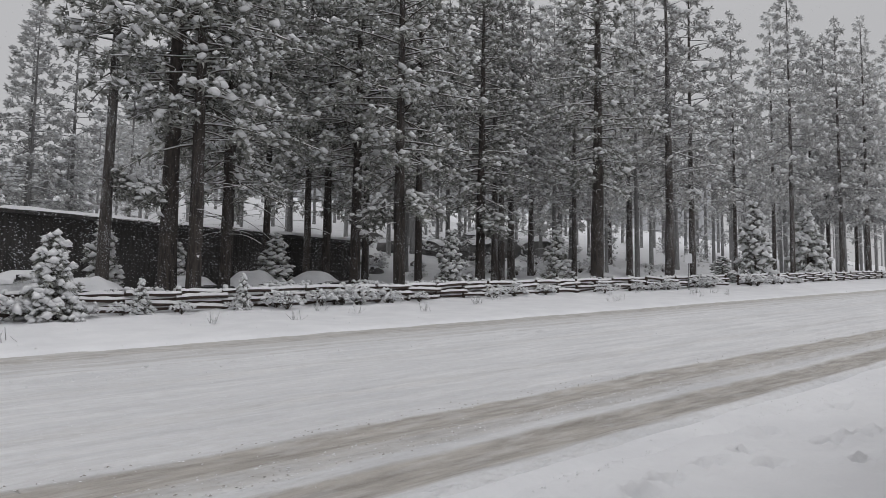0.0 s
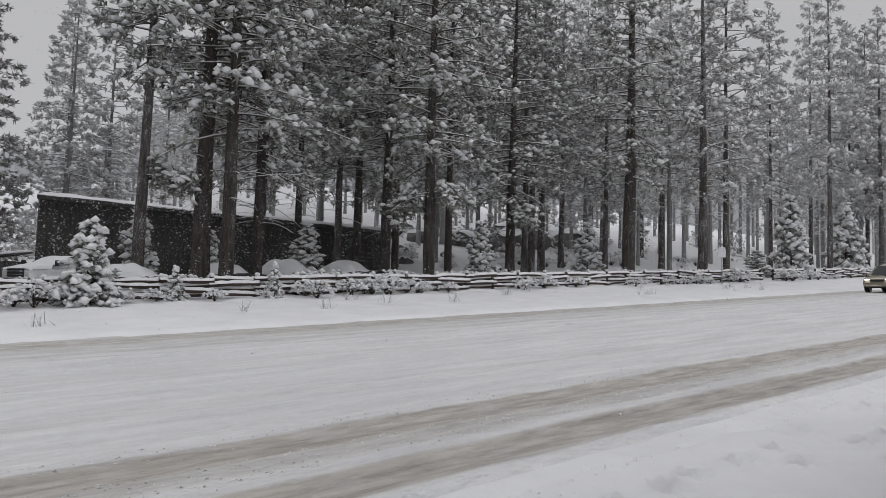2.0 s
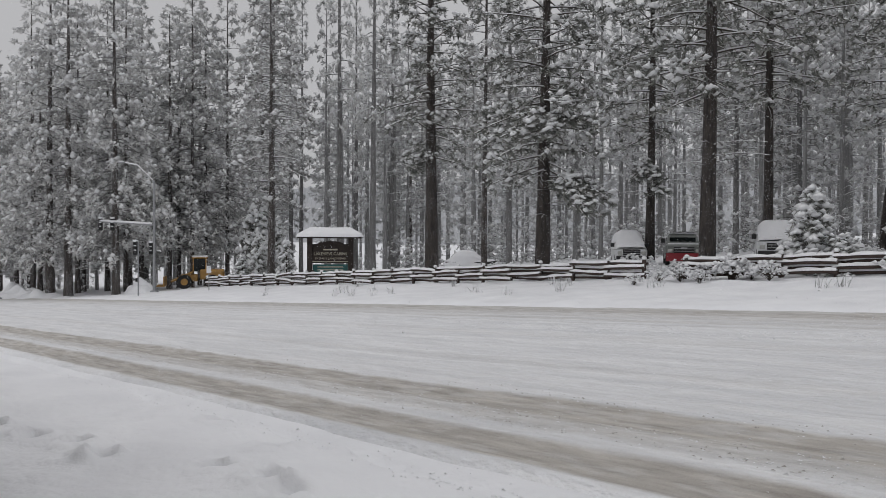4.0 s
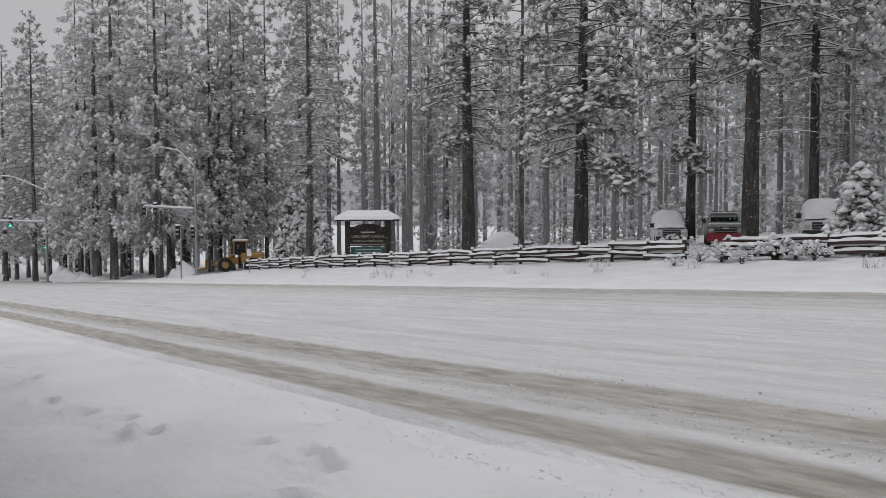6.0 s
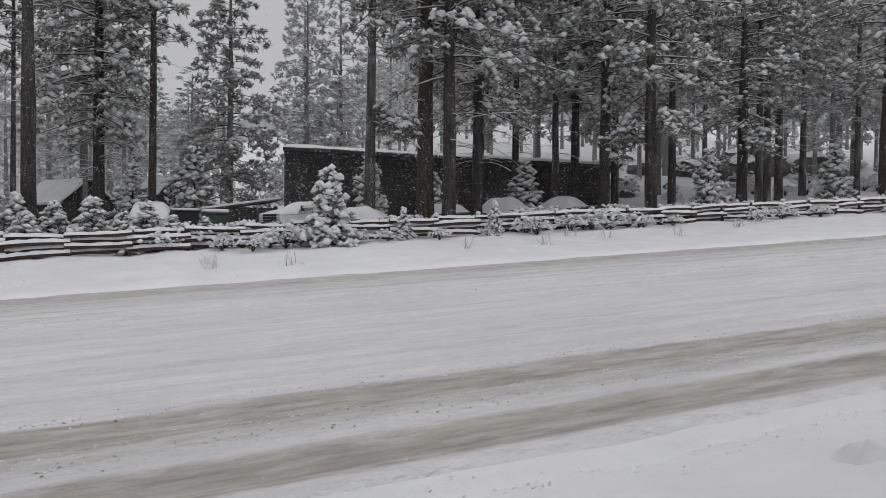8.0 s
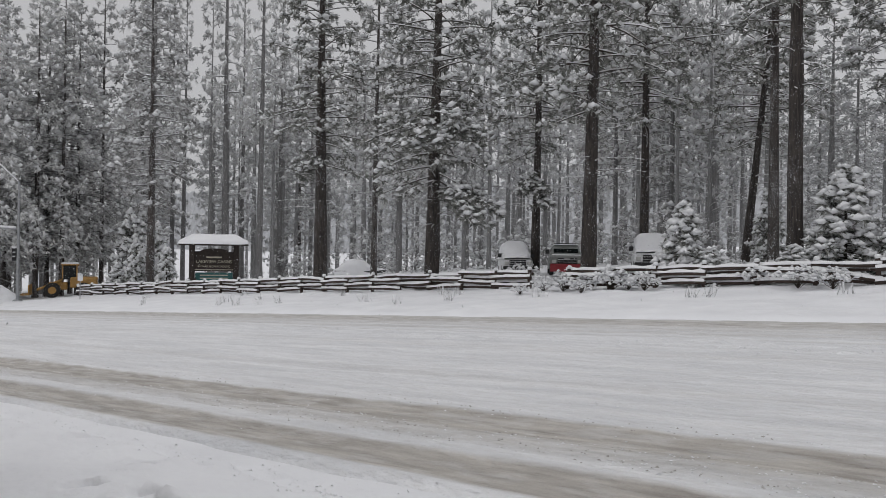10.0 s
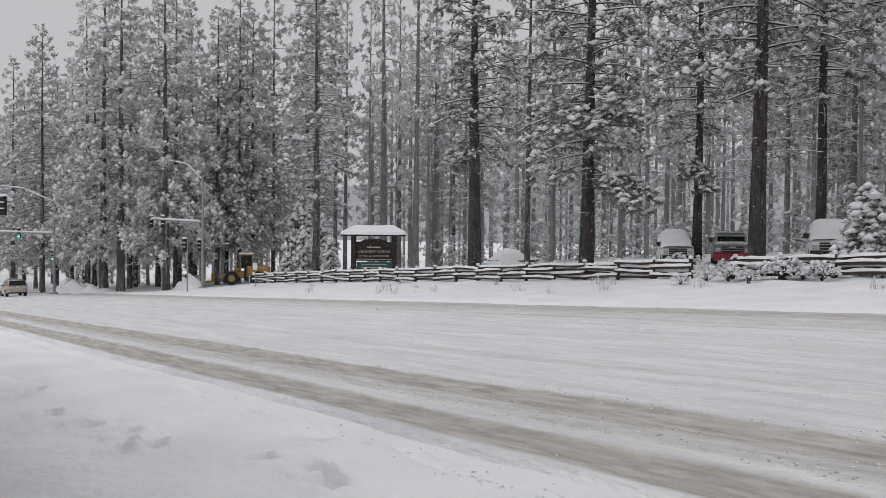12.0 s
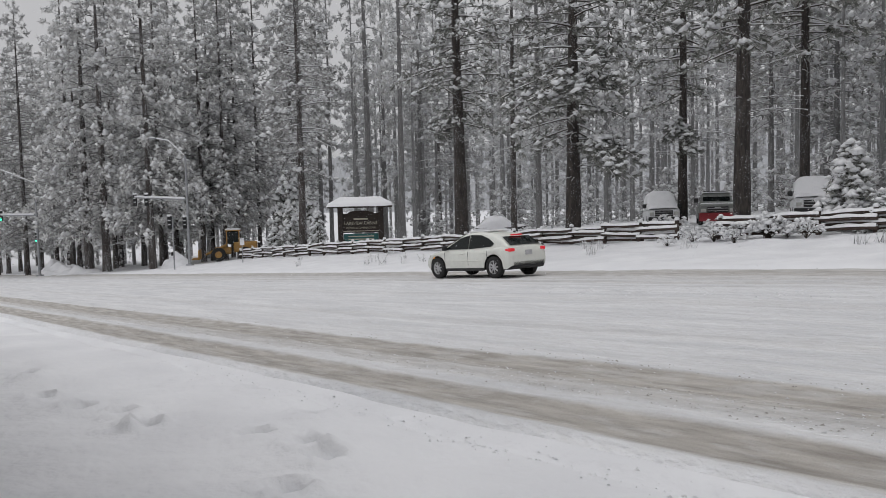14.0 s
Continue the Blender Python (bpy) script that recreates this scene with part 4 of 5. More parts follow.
def car(name, label, spec, at, paint):
    """A car that faces +x with its origin on the ground between the axles."""
    S = spec
    ob = thing(name, label, "car", at=at)
    xf, xr, W = S["front"], S["rear"], S["width"] / 2
    xs = np.unique(np.round(np.concatenate([np.linspace(xr, xf, 70)] + [np.linspace(c - S["arch"], c + S["arch"], 17) for c in S["wheels"]]), 3))
    hx, hz = zip(*S["deck"])
    rows = []
    for x in xs:
        end = min((xf - x) / 0.55, (x - xr) / 0.35, 1.0)
        k = math.sqrt(max(end, 0.0))
        w = W * (0.80 + 0.20 * k) if x > 0 else W * (0.88 + 0.12 * k)
        zt = float(np.interp(x, hx, hz))
        zb = arch(x, S["wheels"], S["sill"] + (1 - min(1, end * 2)) * 0.1, S["arch"])
        zm = zb + (zt - zb) * 0.5
        half = [(w * 0.955, zb), (w * 0.995, zb + (zt - zb) * 0.25), (w, zm), (w * 0.985, zb + (zt - zb) * 0.78), (w * 0.945, zt - 0.03), (w * 0.88, zt + 0.005), (w * 0.5, zt + 0.03), (0, zt + 0.04)]
        rows.append([(x, -a, b) for a, b in half] + [(x, a, b) for a, b in half[-2::-1]])
    p = Pile()
    m = len(rows[0])
    p.add(np.array(rows).reshape(-1, 3), grid_faces(len(rows), m))
    for e in (0, len(rows) - 1):
        p.f.append([e * m + j for j in range(m)])
        p.m.append(0)
    body = child("body", p.mesh("body", [paint], True), ob)
    bm = box(xf - xr - 0.3, 2 * W * 0.84, 0.42, (xf + xr) / 2, 0, S["sill"] - 0.03, 0.02)
    part("underbody", bm, BLACK, ob, "black underbody")
    # cabin
    belt, rz = S["belt"], S["roof"]
    wb, wr = W * 0.93, W * S.get("tumble", 0.74)

    def width(z):
        return wb - (wb - wr) * (z - belt) / (rz - belt)

    gx, gz = zip(*S["cabin"])
    rows = []
    for x in np.linspace(gx[0], gx[-1], 60):
        z = max(float(np.interp(x, gx, gz)), belt + 0.002)
        e = min(0.07, (z - belt) * 0.4)
        half = [(wb, belt - 0.04), (width(belt + (z - belt) * 0.5), belt + (z - belt) * 0.5), (width(z - e), z - e), (width(z) * 0.93, z - e * 0.2), (width(z) * 0.55, z + 0.02), (0, z + 0.03)]
        rows.append([(x, -a, b) for a, b in half] + [(x, a, b) for a, b in half[-2::-1]])
    p = Pile()
    p.add(np.array(rows).reshape(-1, 3), grid_faces(60, len(rows[0])))
    child("roof", p.mesh("roof", [paint], True), ob)
    for poly in S["windows"]:
        for s in (-1, 1):
            bm = bmesh.new()
            f = bm.faces.new([bm.verts.new((x, s * (width(z) + 0.012), z)) for x, z in poly])
            bmesh.ops.inset_region(bm, faces=[f], thickness=0.015, depth=0.0)
            part("side_window", bm, GLASS, ob, "dark tinted side window")
    for nm, (x1, z1, x2, z2) in (("windscreen", S["screen"]), ("rear_window", S["back"])):
        d = Vector((z2 - z1, 0, x1 - x2)).normalized() * (0.035 if nm == "windscreen" else 0.04)
        if d.z < 0:
            d = -d
        bm = bmesh.new()
        g = []
        for i in range(5):
            t = i / 4
            x, z = x1 + (x2 - x1) * t, z1 + (z2 - z1) * t
            g.append([bm.verts.new((x + d.x + bow * (0.03 if nm == "windscreen" else -0.02), y * width(z) * 0.86, z + d.z)) for y, bow in ((-1, 0), (-0.5, 0.75), (0, 1), (0.5, 0.75), (1, 0))])
        for i in range(4):
            for j in range(4):
                bm.faces.new((g[i][j], g[i][j + 1], g[i + 1][j + 1], g[i + 1][j]))
        part(nm, bm, GLASS, ob, smooth=True)
    wheels = [wheel(ob, c, s * (W - 0.125), S["tyre"], S["spokes"], s) for c in S["wheels"] for s in (-1, 1)]
    zl = S["lamp"]
    for s in (-1, 1):
        part("headlight", box(0.16, 0.34, 0.15, xf - 0.16, s * (W - 0.34), S["head"], 0.04), S.get("headmat", LENS), ob, "headlight")
        part("indicator", box(0.2, 0.05, 0.07, xf - 0.36, s * (W - 0.11), S["head"] + 0.04, 0.02), AMBER, ob, "amber corner lamp")
        part("tail_light", box(0.16, 0.12, S["lampsize"], xr + S.get("lampin", 0.10), s * (W - 0.125), zl, 0.03), TAIL, ob, "glowing red tail light")
        part("mirror", box(0.12, 0.2, 0.16, S["screen"][0] - 0.28, s * (W + 0.03), belt + 0.01, 0.03), S.get("mirrormat", paint), ob, "wing mirror")
        for hx_ in S["handles"]:
            part("door_handle", box(0.2, 0.035, 0.035, hx_, s * (W + 0.005), belt - 0.14, 0.01), paint, ob, "body-coloured door handle")
        for sx in S["seams"]:
            part("door_seam", box(0.012, 0.008, belt - S["sill"] - 0.2, sx, s * (W * 0.997), S["sill"] + 0.14, 0), BLACK, ob)
        part("sill_trim", box(S["wheels"][0] - S["wheels"][1] - 2 * S["arch"] - 0.02, 0.05, 0.16, sum(S["wheels"]) / 2, s * (W - 0.055), S["sill"] - 0.05, 0.02), S["trim"], ob, "lower sill")
        part("side_moulding", box(S["wheels"][0] - S["wheels"][1] - 2 * S["arch"] - 0.1, 0.02, 0.035, sum(S["wheels"]) / 2, s * (W + 0.002), S["sill"] + 0.27, 0.008), paint, ob)
    part("rear_bumper", box(0.16, 1.7 * W, 0.24, xr + 0.10, 0, S["bumper"], 0.05), S["trim"], ob, "rear bumper")
    part("front_bumper", box(0.2, 1.5 * W, 0.2, xf - 0.2, 0, S["sill"] + 0.06, 0.05), S["trim"], ob, "front bumper")
    part("grille", box(0.06, 0.8, 0.13, xf - 0.03, 0, S["head"] + 0.0, 0.02), BLACK, ob, "dark grille")
    part("number_plate", box(0.02, 0.32, 0.15, xr - 0.005, 0, S["plate"], 0.005), PLATE, ob, "white number plate")
    return ob, wheels


SUV = dict(front=2.18, rear=-2.24, width=1.83, wheels=(1.357, -1.357), arch=0.43, sill=0.33, belt=1.02, roof=1.66, tyre=0.345, spokes=6,
           deck=((-2.24, 0.80), (-2.2, 1.0), (-1.9, 1.04), (0.9, 1.02), (1.0, 1.02), (1.6, 0.95), (2.05, 0.85), (2.18, 0.62)),
           cabin=((-2.18, 1.03), (-1.92, 1.60), (-1.6, 1.66), (-0.4, 1.69), (0.1, 1.64), (1.12, 1.02)), tumble=0.80,
           windows=([(0.95, 1.07), (0.16, 1.54), (-0.155, 1.57), (-0.155, 1.06)], [(-0.165, 1.06), (-0.165, 1.575), (-0.99, 1.58), (-0.99, 1.08)], [(-1.0, 1.08), (-1.0, 1.58), (-1.72, 1.55), (-1.82, 1.13)]),
           screen=(1.06, 1.05, 0.16, 1.60), back=(-2.15, 1.08, -1.96, 1.55), lamp=0.9, lampsize=0.29, lampin=0.15, head=0.70, bumper=0.42, plate=0.86, handles=(0.02, -0.98), seams=(0.92, -0.16, -1.0), trim=TAN, headmat=HEADLAMP)
suv, suv_wheels = car("estate_car", "champagne beige off-road estate with roof rack and lit tail lights", SUV, pose(57, 16.7, 3.5, 0, TILT, 180), TAN)
for s in (-1, 1):
    o = part("roof_rail", rod((-1.95, s * 0.62, 1.745), (0.0, s * 0.62, 1.755), 0.022), BLACK, suv, "black roof rail")
    for x in (-1.9, -0.95, -0.05):
        part("rail_foot", rod((x, s * 0.62, 1.66), (x, s * 0.62, 1.75), 0.025), BLACK, o)
part("roof_snow", box(1.5, 1.0, 0.05, -0.95, 0, 1.70, 0.03), CLUMP, suv)
part("tow_hitch", rod((-2.38, 0, 0.42), (-2.1, 0, 0.42), 0.03), BLACK, suv)
XO = dict(front=2.1, rear=-2.17, width=1.80, wheels=(1.4, -1.4), arch=0.44, sill=0.30, belt=0.95, roof=1.52, tyre=0.36, spokes=8,
          deck=((-2.17, 0.72), (-2.12, 0.98), (-1.85, 1.02), (-1.0, 0.97), (0.9, 0.95), (1.2, 0.94), (1.65, 0.87), (1.98, 0.74), (2.1, 0.54)),
          cabin=((-2.06, 1.0), (-1.68, 1.27), (-1.2, 1.43), (-0.5, 1.53), (0.1, 1.49), (1.28, 0.95)), tumble=0.72,
          windows=([(0.98, 0.99), (0.25, 1.36), (-0.2, 1.44), (-0.2, 0.98)], [(-0.225, 0.98), (-0.225, 1.445), (-0.75, 1.42), (-1.15, 1.29), (-1.42, 1.12), (-1.3, 1.03)]),
          screen=(1.18, 0.99, 0.18, 1.46), back=(-2.02, 1.03, -1.6, 1.30), lamp=0.70, lampsize=0.06, lampin=0.2, head=0.66, bumper=0.28, plate=0.72, handles=(0.05, -1.0), seams=(0.95, -0.23, -1.15), trim=BLACK, mirrormat=BLACK)
xover, xover_wheels = car("crossover_car", "white sloping-backed crossover with a snowy roof", XO, pose(100, 16.7, 6, 0, TILT, 180), WHITE)
part("roof_snow", box(0.95, 0.9, 0.05, -0.4, 0, 1.525, 0.03), CLUMP, xover)
for y in (-0.72, 0.72):
    part("tail_light", box(0.34, 0.26, 0.11, -1.99, y, 0.84, 0.04), TAIL, xover, "glowing red wrap-round tail light")
part("rear_valance", box(0.3, 1.5, 0.26, -2.02, 0, 0.3, 0.05), BLACK, xover, "black lower bumper")
part("brake_light", box(0.05, 0.5, 0.05, -1.66, 0, 1.35, 0.01), TAIL, xover, "high red brake light")


def parked(name, label, x, y, turn, L, W, H, nose, paint, front=None, bonnet=1.05, cover=0.12):
    """A parked vehicle under snow: body with bonnet, cabin, screens, wheels, and its blanket of snow."""
    ob = thing(name, label, "van" if "van" in name else "car", at=pose(x, y, ground_z(x, y) - 0.08, 0, -TILT * math.cos(radians(turn)), turn))
    bm = box(L, W, bonnet - 0.35, 0, 0, 0.35, 0.10)
    part("body", bm, paint, ob)
    c = -(L / 2) + (L - nose) / 2
    bm = box(L - nose, W * 0.94, H - bonnet + 0.05, c, 0, bonnet - 0.05, 0.12)
    for v in bm.verts:
        if v.co.z > bonnet + 0.2:
            v.co.y *= 0.84
            v.co.x = c + (v.co.x - c) * (1 - 0.75 / (L - nose)) - 0.2
    part("cabin", bm, paint, ob)
    fx = L / 2 - nose
    part("windscreen", box(0.03, W * 0.74, (H - bonnet) * 0.62, 0, 0, 0, 0.01), GLASS, ob, at=pose(fx - 0.08, 0, bonnet + 0.08, 0, -32, 0))
    for s in (-1, 1):
        part("side_window", box((L - nose) * 0.6, 0.03, (H - bonnet) * 0.5, c - 0.1, s * (W * 0.435), bonnet + 0.12, 0.02), GLASS, ob)
        part("headlight", box(0.08, 0.26, 0.2, L / 2 - 0.01, s * (W / 2 - 0.24), 0.72, 0.03), LENS, ob)
        part("mirror", box(0.12, 0.24, 0.26, fx - 0.05, s * (W / 2 + 0.12), bonnet + 0.12, 0.04), BLACK, ob)
        for wx in (L / 2 - 0.85, -L / 2 + 0.9):
            part("wheel", rod((wx, s * (W / 2 - 0.24), 0.36), (wx, s * (W / 2 + 0.01), 0.36), 0.36, n=18), TYRE, ob)
    part("grille", box(0.06, W * 0.56, 0.36, L / 2 + 0.0, 0, 0.68, 0.02), BLACK, ob, "dark grille")
    for z in (0.78, 0.92):
        part("grille_bar", box(0.03, W * 0.54, 0.03, L / 2 + 0.03, 0, z, 0.008), ALLOY, ob)
    part("bumper", box(0.14, W * 0.98, 0.22, L / 2 + 0.03, 0, 0.42, 0.05), front or BLACK, ob)
    U, V = np.meshgrid(np.linspace(0, 1, 44), np.linspace(-1, 1, 22), indexing="ij")
    if cover > 0.11:
        X = -L / 2 - 0.04 + (L + 0.05) * U
        top = np.interp(X, (-L / 2, -L / 2 + 0.25, fx - 1.0, fx - 0.75, fx + 0.15, L / 2 - 0.1, L / 2), (H - 0.15, H, H, H - 0.06, bonnet + 0.08, bonnet - 0.05, bonnet - 0.15)) + cover
        low = np.minimum(top - 0.08, np.where(X < fx + 0.1, bonnet + 0.42 * (H - bonnet), bonnet - 0.04))
        Z = low + (top - low) * np.clip(1 - np.abs(V) ** 5, 0, 1) ** 0.5 + 0.025 * wave(X * 2.5, V * 3, L)
        half = W * np.where(top > bonnet + 0.3, 0.47, 0.49)
        p = Pile()
        p.add(np.stack([X, V * half, Z], -1).reshape(-1, 3), grid_faces(44, 22))
        child("snow_blanket", p.mesh("snow_blanket", [SNOW], True), ob, "thick rounded snow over roof, windscreen and bonnet")
    else:
        part("roof_snow", box(L - nose - 0.7, W * 0.78, cover, c - 0.2, 0, H - 0.01, 0.03), SNOW, ob, "thin snow on the roof")
        part("bonnet_snow", box(nose * 0.9, W * 0.9, cover, L / 2 - nose / 2, 0, bonnet - 0.01, 0.03), SNOW, ob)
        part("badge", box(0.03, 0.34, 0.09, L / 2 + 0.035, 0, 0.92, 0.02), ALLOY, ob)
    return ob


parked("camper_van", "white van buried in snow facing the road", -27.0, 41.5, -52, 5.2, 1.9, 2.1, 1.3, VANWHITE, bonnet=1.1, cover=0.24)
parked("camper_van", "pale van buried in snow beside a young fir", -16.8, 40.0, -64, 5.2, 2.05, 2.1, 1.2, VANWHITE, bonnet=1.15, cover=0.22)
plow = parked("pickup_truck", "pickup with a dark grille and red snow plough", -22.9, 41.0, -58, 5.6, 2.0, 1.9, 1.5, TRUCK, bonnet=1.2, cover=0.06)
bm = bmesh.new()
blade = []
for i in range(7):
    a = radians(-40 + 80 * i / 6)
    g = [bm.verts.new((3.25 - 0.16 * math.cos(a) + dx, y, 0.45 + 0.36 * math.sin(a))) for dx in (0, -0.05) for y in (-1.0, 1.0)]
    blade.append(g)
for a, b in zip(blade, blade[1:]):
    for i, j in ((0, 1), (3, 2), (1, 3), (2, 0)):
        bm.faces.new((a[i], a[j], b[j], b[i]))
for g in (blade[0], blade[-1]):
    bm.faces.new((g[0], g[1], g[3], g[2]))
part("plough_blade", bm, RED, plow, "red snow plough blade")
part("light_bar", box(0.2, 1.4, 0.12, 0.2, 0, 1.9, 0.03), BLACK, plow)
parked("old_pickup", "old pickup under snow behind the shrubs", 0.9, 37.5, -95, 4.6, 1.8, 1.75, 1.4, VANWHITE, cover=0.14)
parked("parked_estate", "pale estate car with a snow-covered roof", 8.3, 37.6, -150, 4.5, 1.8, 1.5, 1.2, VANWHITE, cover=0.14)


def buried(x, y, turn, L, W, H, seed):
    """A car lost under its snow: a low body that shows at the foot, and a rounded mound."""
    ob = thing("buried_car", "parked car wholly buried under rounded snow", "car", "buried cars", at=pose(x, y, ground_z(x, y) - 0.1, 0, 0, turn))
    part("body", box(L * 0.92, W * 0.9, 0.5, 0, 0, 0.3, 0.1), BLACK, ob)
    X, Y = np.meshgrid(np.linspace(-1, 1, 26), np.linspace(-1, 1, 14), indexing="ij")
    e = np.clip(1 - np.maximum(np.abs(X), np.abs(Y)) ** 3, 0, 1)
    Z = 0.42 + (0.55 * H - 0.3) * e ** 0.35 + (0.45 * H) * np.exp(-((X + 0.15) / 0.52) ** 4) * np.clip(1 - Y ** 4, 0, 1) + 0.10 * wave(X * 4, Y * 3, seed)
    p = Pile()
    p.add(np.stack([X * L / 2, Y * W / 2, Z - 0.25 * (e < 0.02)], -1).reshape(-1, 3), grid_faces(26, 14))
    child("snow_mound", p.mesh("snow_mound", [SNOW], True), ob)


buried(-43.0, 43.0, 40, 4.6, 2.0, 1.5, 5)
buried(20.6, 38.5, -60, 4.4, 1.9, 1.45, 1)
buried(24.4, 38.0, -65, 4.4, 1.9, 1.3, 2)
buried(10.6, 34.0, -40, 4.2, 1.9, 1.2, 3)
buried(16.0, 36.5, -60, 4.2, 1.9, 1.2, 4)

# utility box and bin
ub = thing("utility_box", "dark green utility box capped with snow", "utility box", at=pose(3.7, 36, ground_z(3.7, 36) + 0.12, 0, 0, 5))
part("body", box(1.1, 1.0, 1.15, z=-0.15, bevel=0.03), DARKGREEN, ub)
part("lid", box(1.16, 1.06, 0.07, z=1.0, bevel=0.02), DARKGREEN, ub)
part("snow_cap", box(1.12, 1.02, 0.16, z=1.07, bevel=0.06), SNOW, ub)
bin_ = thing("rubbish_skip", "dark metal skip with snow on its lid", "skip", at=pose(2.6, 40, ground_z(2.6, 40)))
part("body", box(1.3, 1.0, 1.3, z=-0.1, bevel=0.03), BLACK, bin_)
part("lid", box(1.36, 1.06, 0.06, z=1.2, bevel=0.02), BLACK, bin_)
part("snow_cap", box(1.3, 1.0, 0.12, z=1.26, bevel=0.05), SNOW, bin_)
lb = thing("wooden_box", "orange-brown wooden box behind the fence", "box", at=pose(57.6, 31, ground_z(57.6, 31)))
part("body", box(1.2, 0.8, 0.75, bevel=0.02), LOGBOX, lb)
part("snow_cap", box(1.25, 0.85, 0.1, z=0.75, bevel=0.04), SNOW, lb)

# ---- roofed campground sign ----
sign = thing("roofed_sign", "dark timber campground sign with a snow-capped roof", "sign", at=pose(-46.58, 31.52, ground_z(-46.58, 31.52), 0, 0, 54))
sign.scale = (1.14, 1.14, 1.22)
for x in (-1.35, 1.35):
    part("post", box(0.34, 0.4, 3.1, x, 0, -0.3, 0.03), SIGNWOOD, sign)
    part("stone_base", box(0.6, 0.65, 1.0, x, 0, -0.3, 0.06), SIGNWOOD, sign)
bm = box(4.2, 2.2, 0.12, 0, 0, 2.66, 0.015)
g = [bm.verts.new(c) for c in ((-2.1, -1.1, 2.782), (2.1, -1.1, 2.782), (2.1, 1.1, 2.782), (-2.1, 1.1, 2.782), (-1.3, 0, 3.12), (1.3, 0, 3.12))]
for f in ((0, 1, 5, 4), (1, 2, 5), (2, 3, 4, 5), (3, 0, 4)):
    bm.faces.new([g[i] for i in f])
roof = part("roof", bm, SIGNWOOD, sign, "hipped timber roof")
p = Pile()
X, Y = np.meshgrid(np.linspace(-2.18, 2.18, 40), np.linspace(-1.18, 1.18, 24), indexing="ij")
rise = np.clip(np.minimum((1.18 - np.abs(Y)) / 1.18, (2.18 - np.abs(X)) / 0.9), 0, 1)
Z = 2.76 + 0.46 * rise + 0.15 * np.sqrt(np.clip(rise / 0.12, 0, 1)) + 0.02 * wave(X * 2, Y * 2, 12)
p.add(np.stack([X, Y, Z], -1).reshape(-1, 3), grid_faces(40, 24))
child("roof_snow", p.mesh("roof_snow", [SNOW], True), roof, "rounded cap of snow")
board = part("board", box(2.4, 0.12, 1.2, 0, 0, 1.12, 0.03), SIGNWOOD, sign)
bm = rod((0, -0.055, 2.3), (0, 0.055, 2.3), 0.55, n=24)
for v in bm.verts:
    v.co.x *= 1.6
    v.co.z = 2.3 + (v.co.z - 2.3) * 0.35
part("crest", bm, SIGNWOOD, sign, "curved top of the board")
panel = part("lower_panel", box(2.3, 0.1, 0.5, 0, -0.02, 0.55, 0.02), TEAL, sign, "teal lower panel")


def writing(text, size, x, z, parent, mat, y=-0.075):
    cu = bpy.data.curves.new("writing", "FONT")
    cu.body, cu.size, cu.align_x, cu.extrude = text, size, "CENTER", 0.008
    cu.materials.append(mat)
    ob = new("lettering", cu)
    ob.parent, ob.matrix_basis = parent, pose(x, y, z, 90)
    return ob


writing("LAKEVIEW CABINS", 0.26, 0, 1.62, board, LETTER)
writing("RV PARK & CAMPGROUND", 0.165, 0, 1.36, board, LETTER)
part("writing_bar", box(0.95, 0.02, 0.09, 0, -0.07, 1.92, 0), LETTER, board)
for z in (0.86, 0.68):
    part("writing_bar", box(1.7, 0.02, 0.06, 0, -0.08, z, 0), LETTER, panel)
part("frame", box(2.44, 0.03, 0.04, 0, -0.07, 1.2, 0.005), LETTER, board)

# ---- traffic signals at the junction ----
def signal_head(parent, x, z, y=0, green=False, turn=0):
    m = pose(x, y, z, 0, 0, turn)
    o = part("signal_head", box(0.34, 0.26, 1.05, z=-0.52, bevel=0.04), BLACK, parent, "black three-lamp signal head", m)
    for i, mat in enumerate((BLACK, BLACK, GREENLAMP if green else BLACK)):
        part("lamp", rod((0, -0.13, 0.34 - 0.34 * i), (0, -0.16, 0.34 - 0.34 * i), 0.12 if mat is GREENLAMP else 0.13, n=14), mat, o)
        part("visor", rod((0, -0.13, 0.36 - 0.34 * i + 0.11), (0, -0.33, 0.34 - 0.34 * i + 0.11), 0.06, n=10), BLACK, o)
        part("visor_snow", box(0.2, 0.2, 0.07, 0, -0.24, 0.34 - 0.34 * i + 0.16, 0.025), SNOW, o)
    part("snow_cap", box(0.36, 0.28, 0.14, z=0.53, bevel=0.05), SNOW, o)


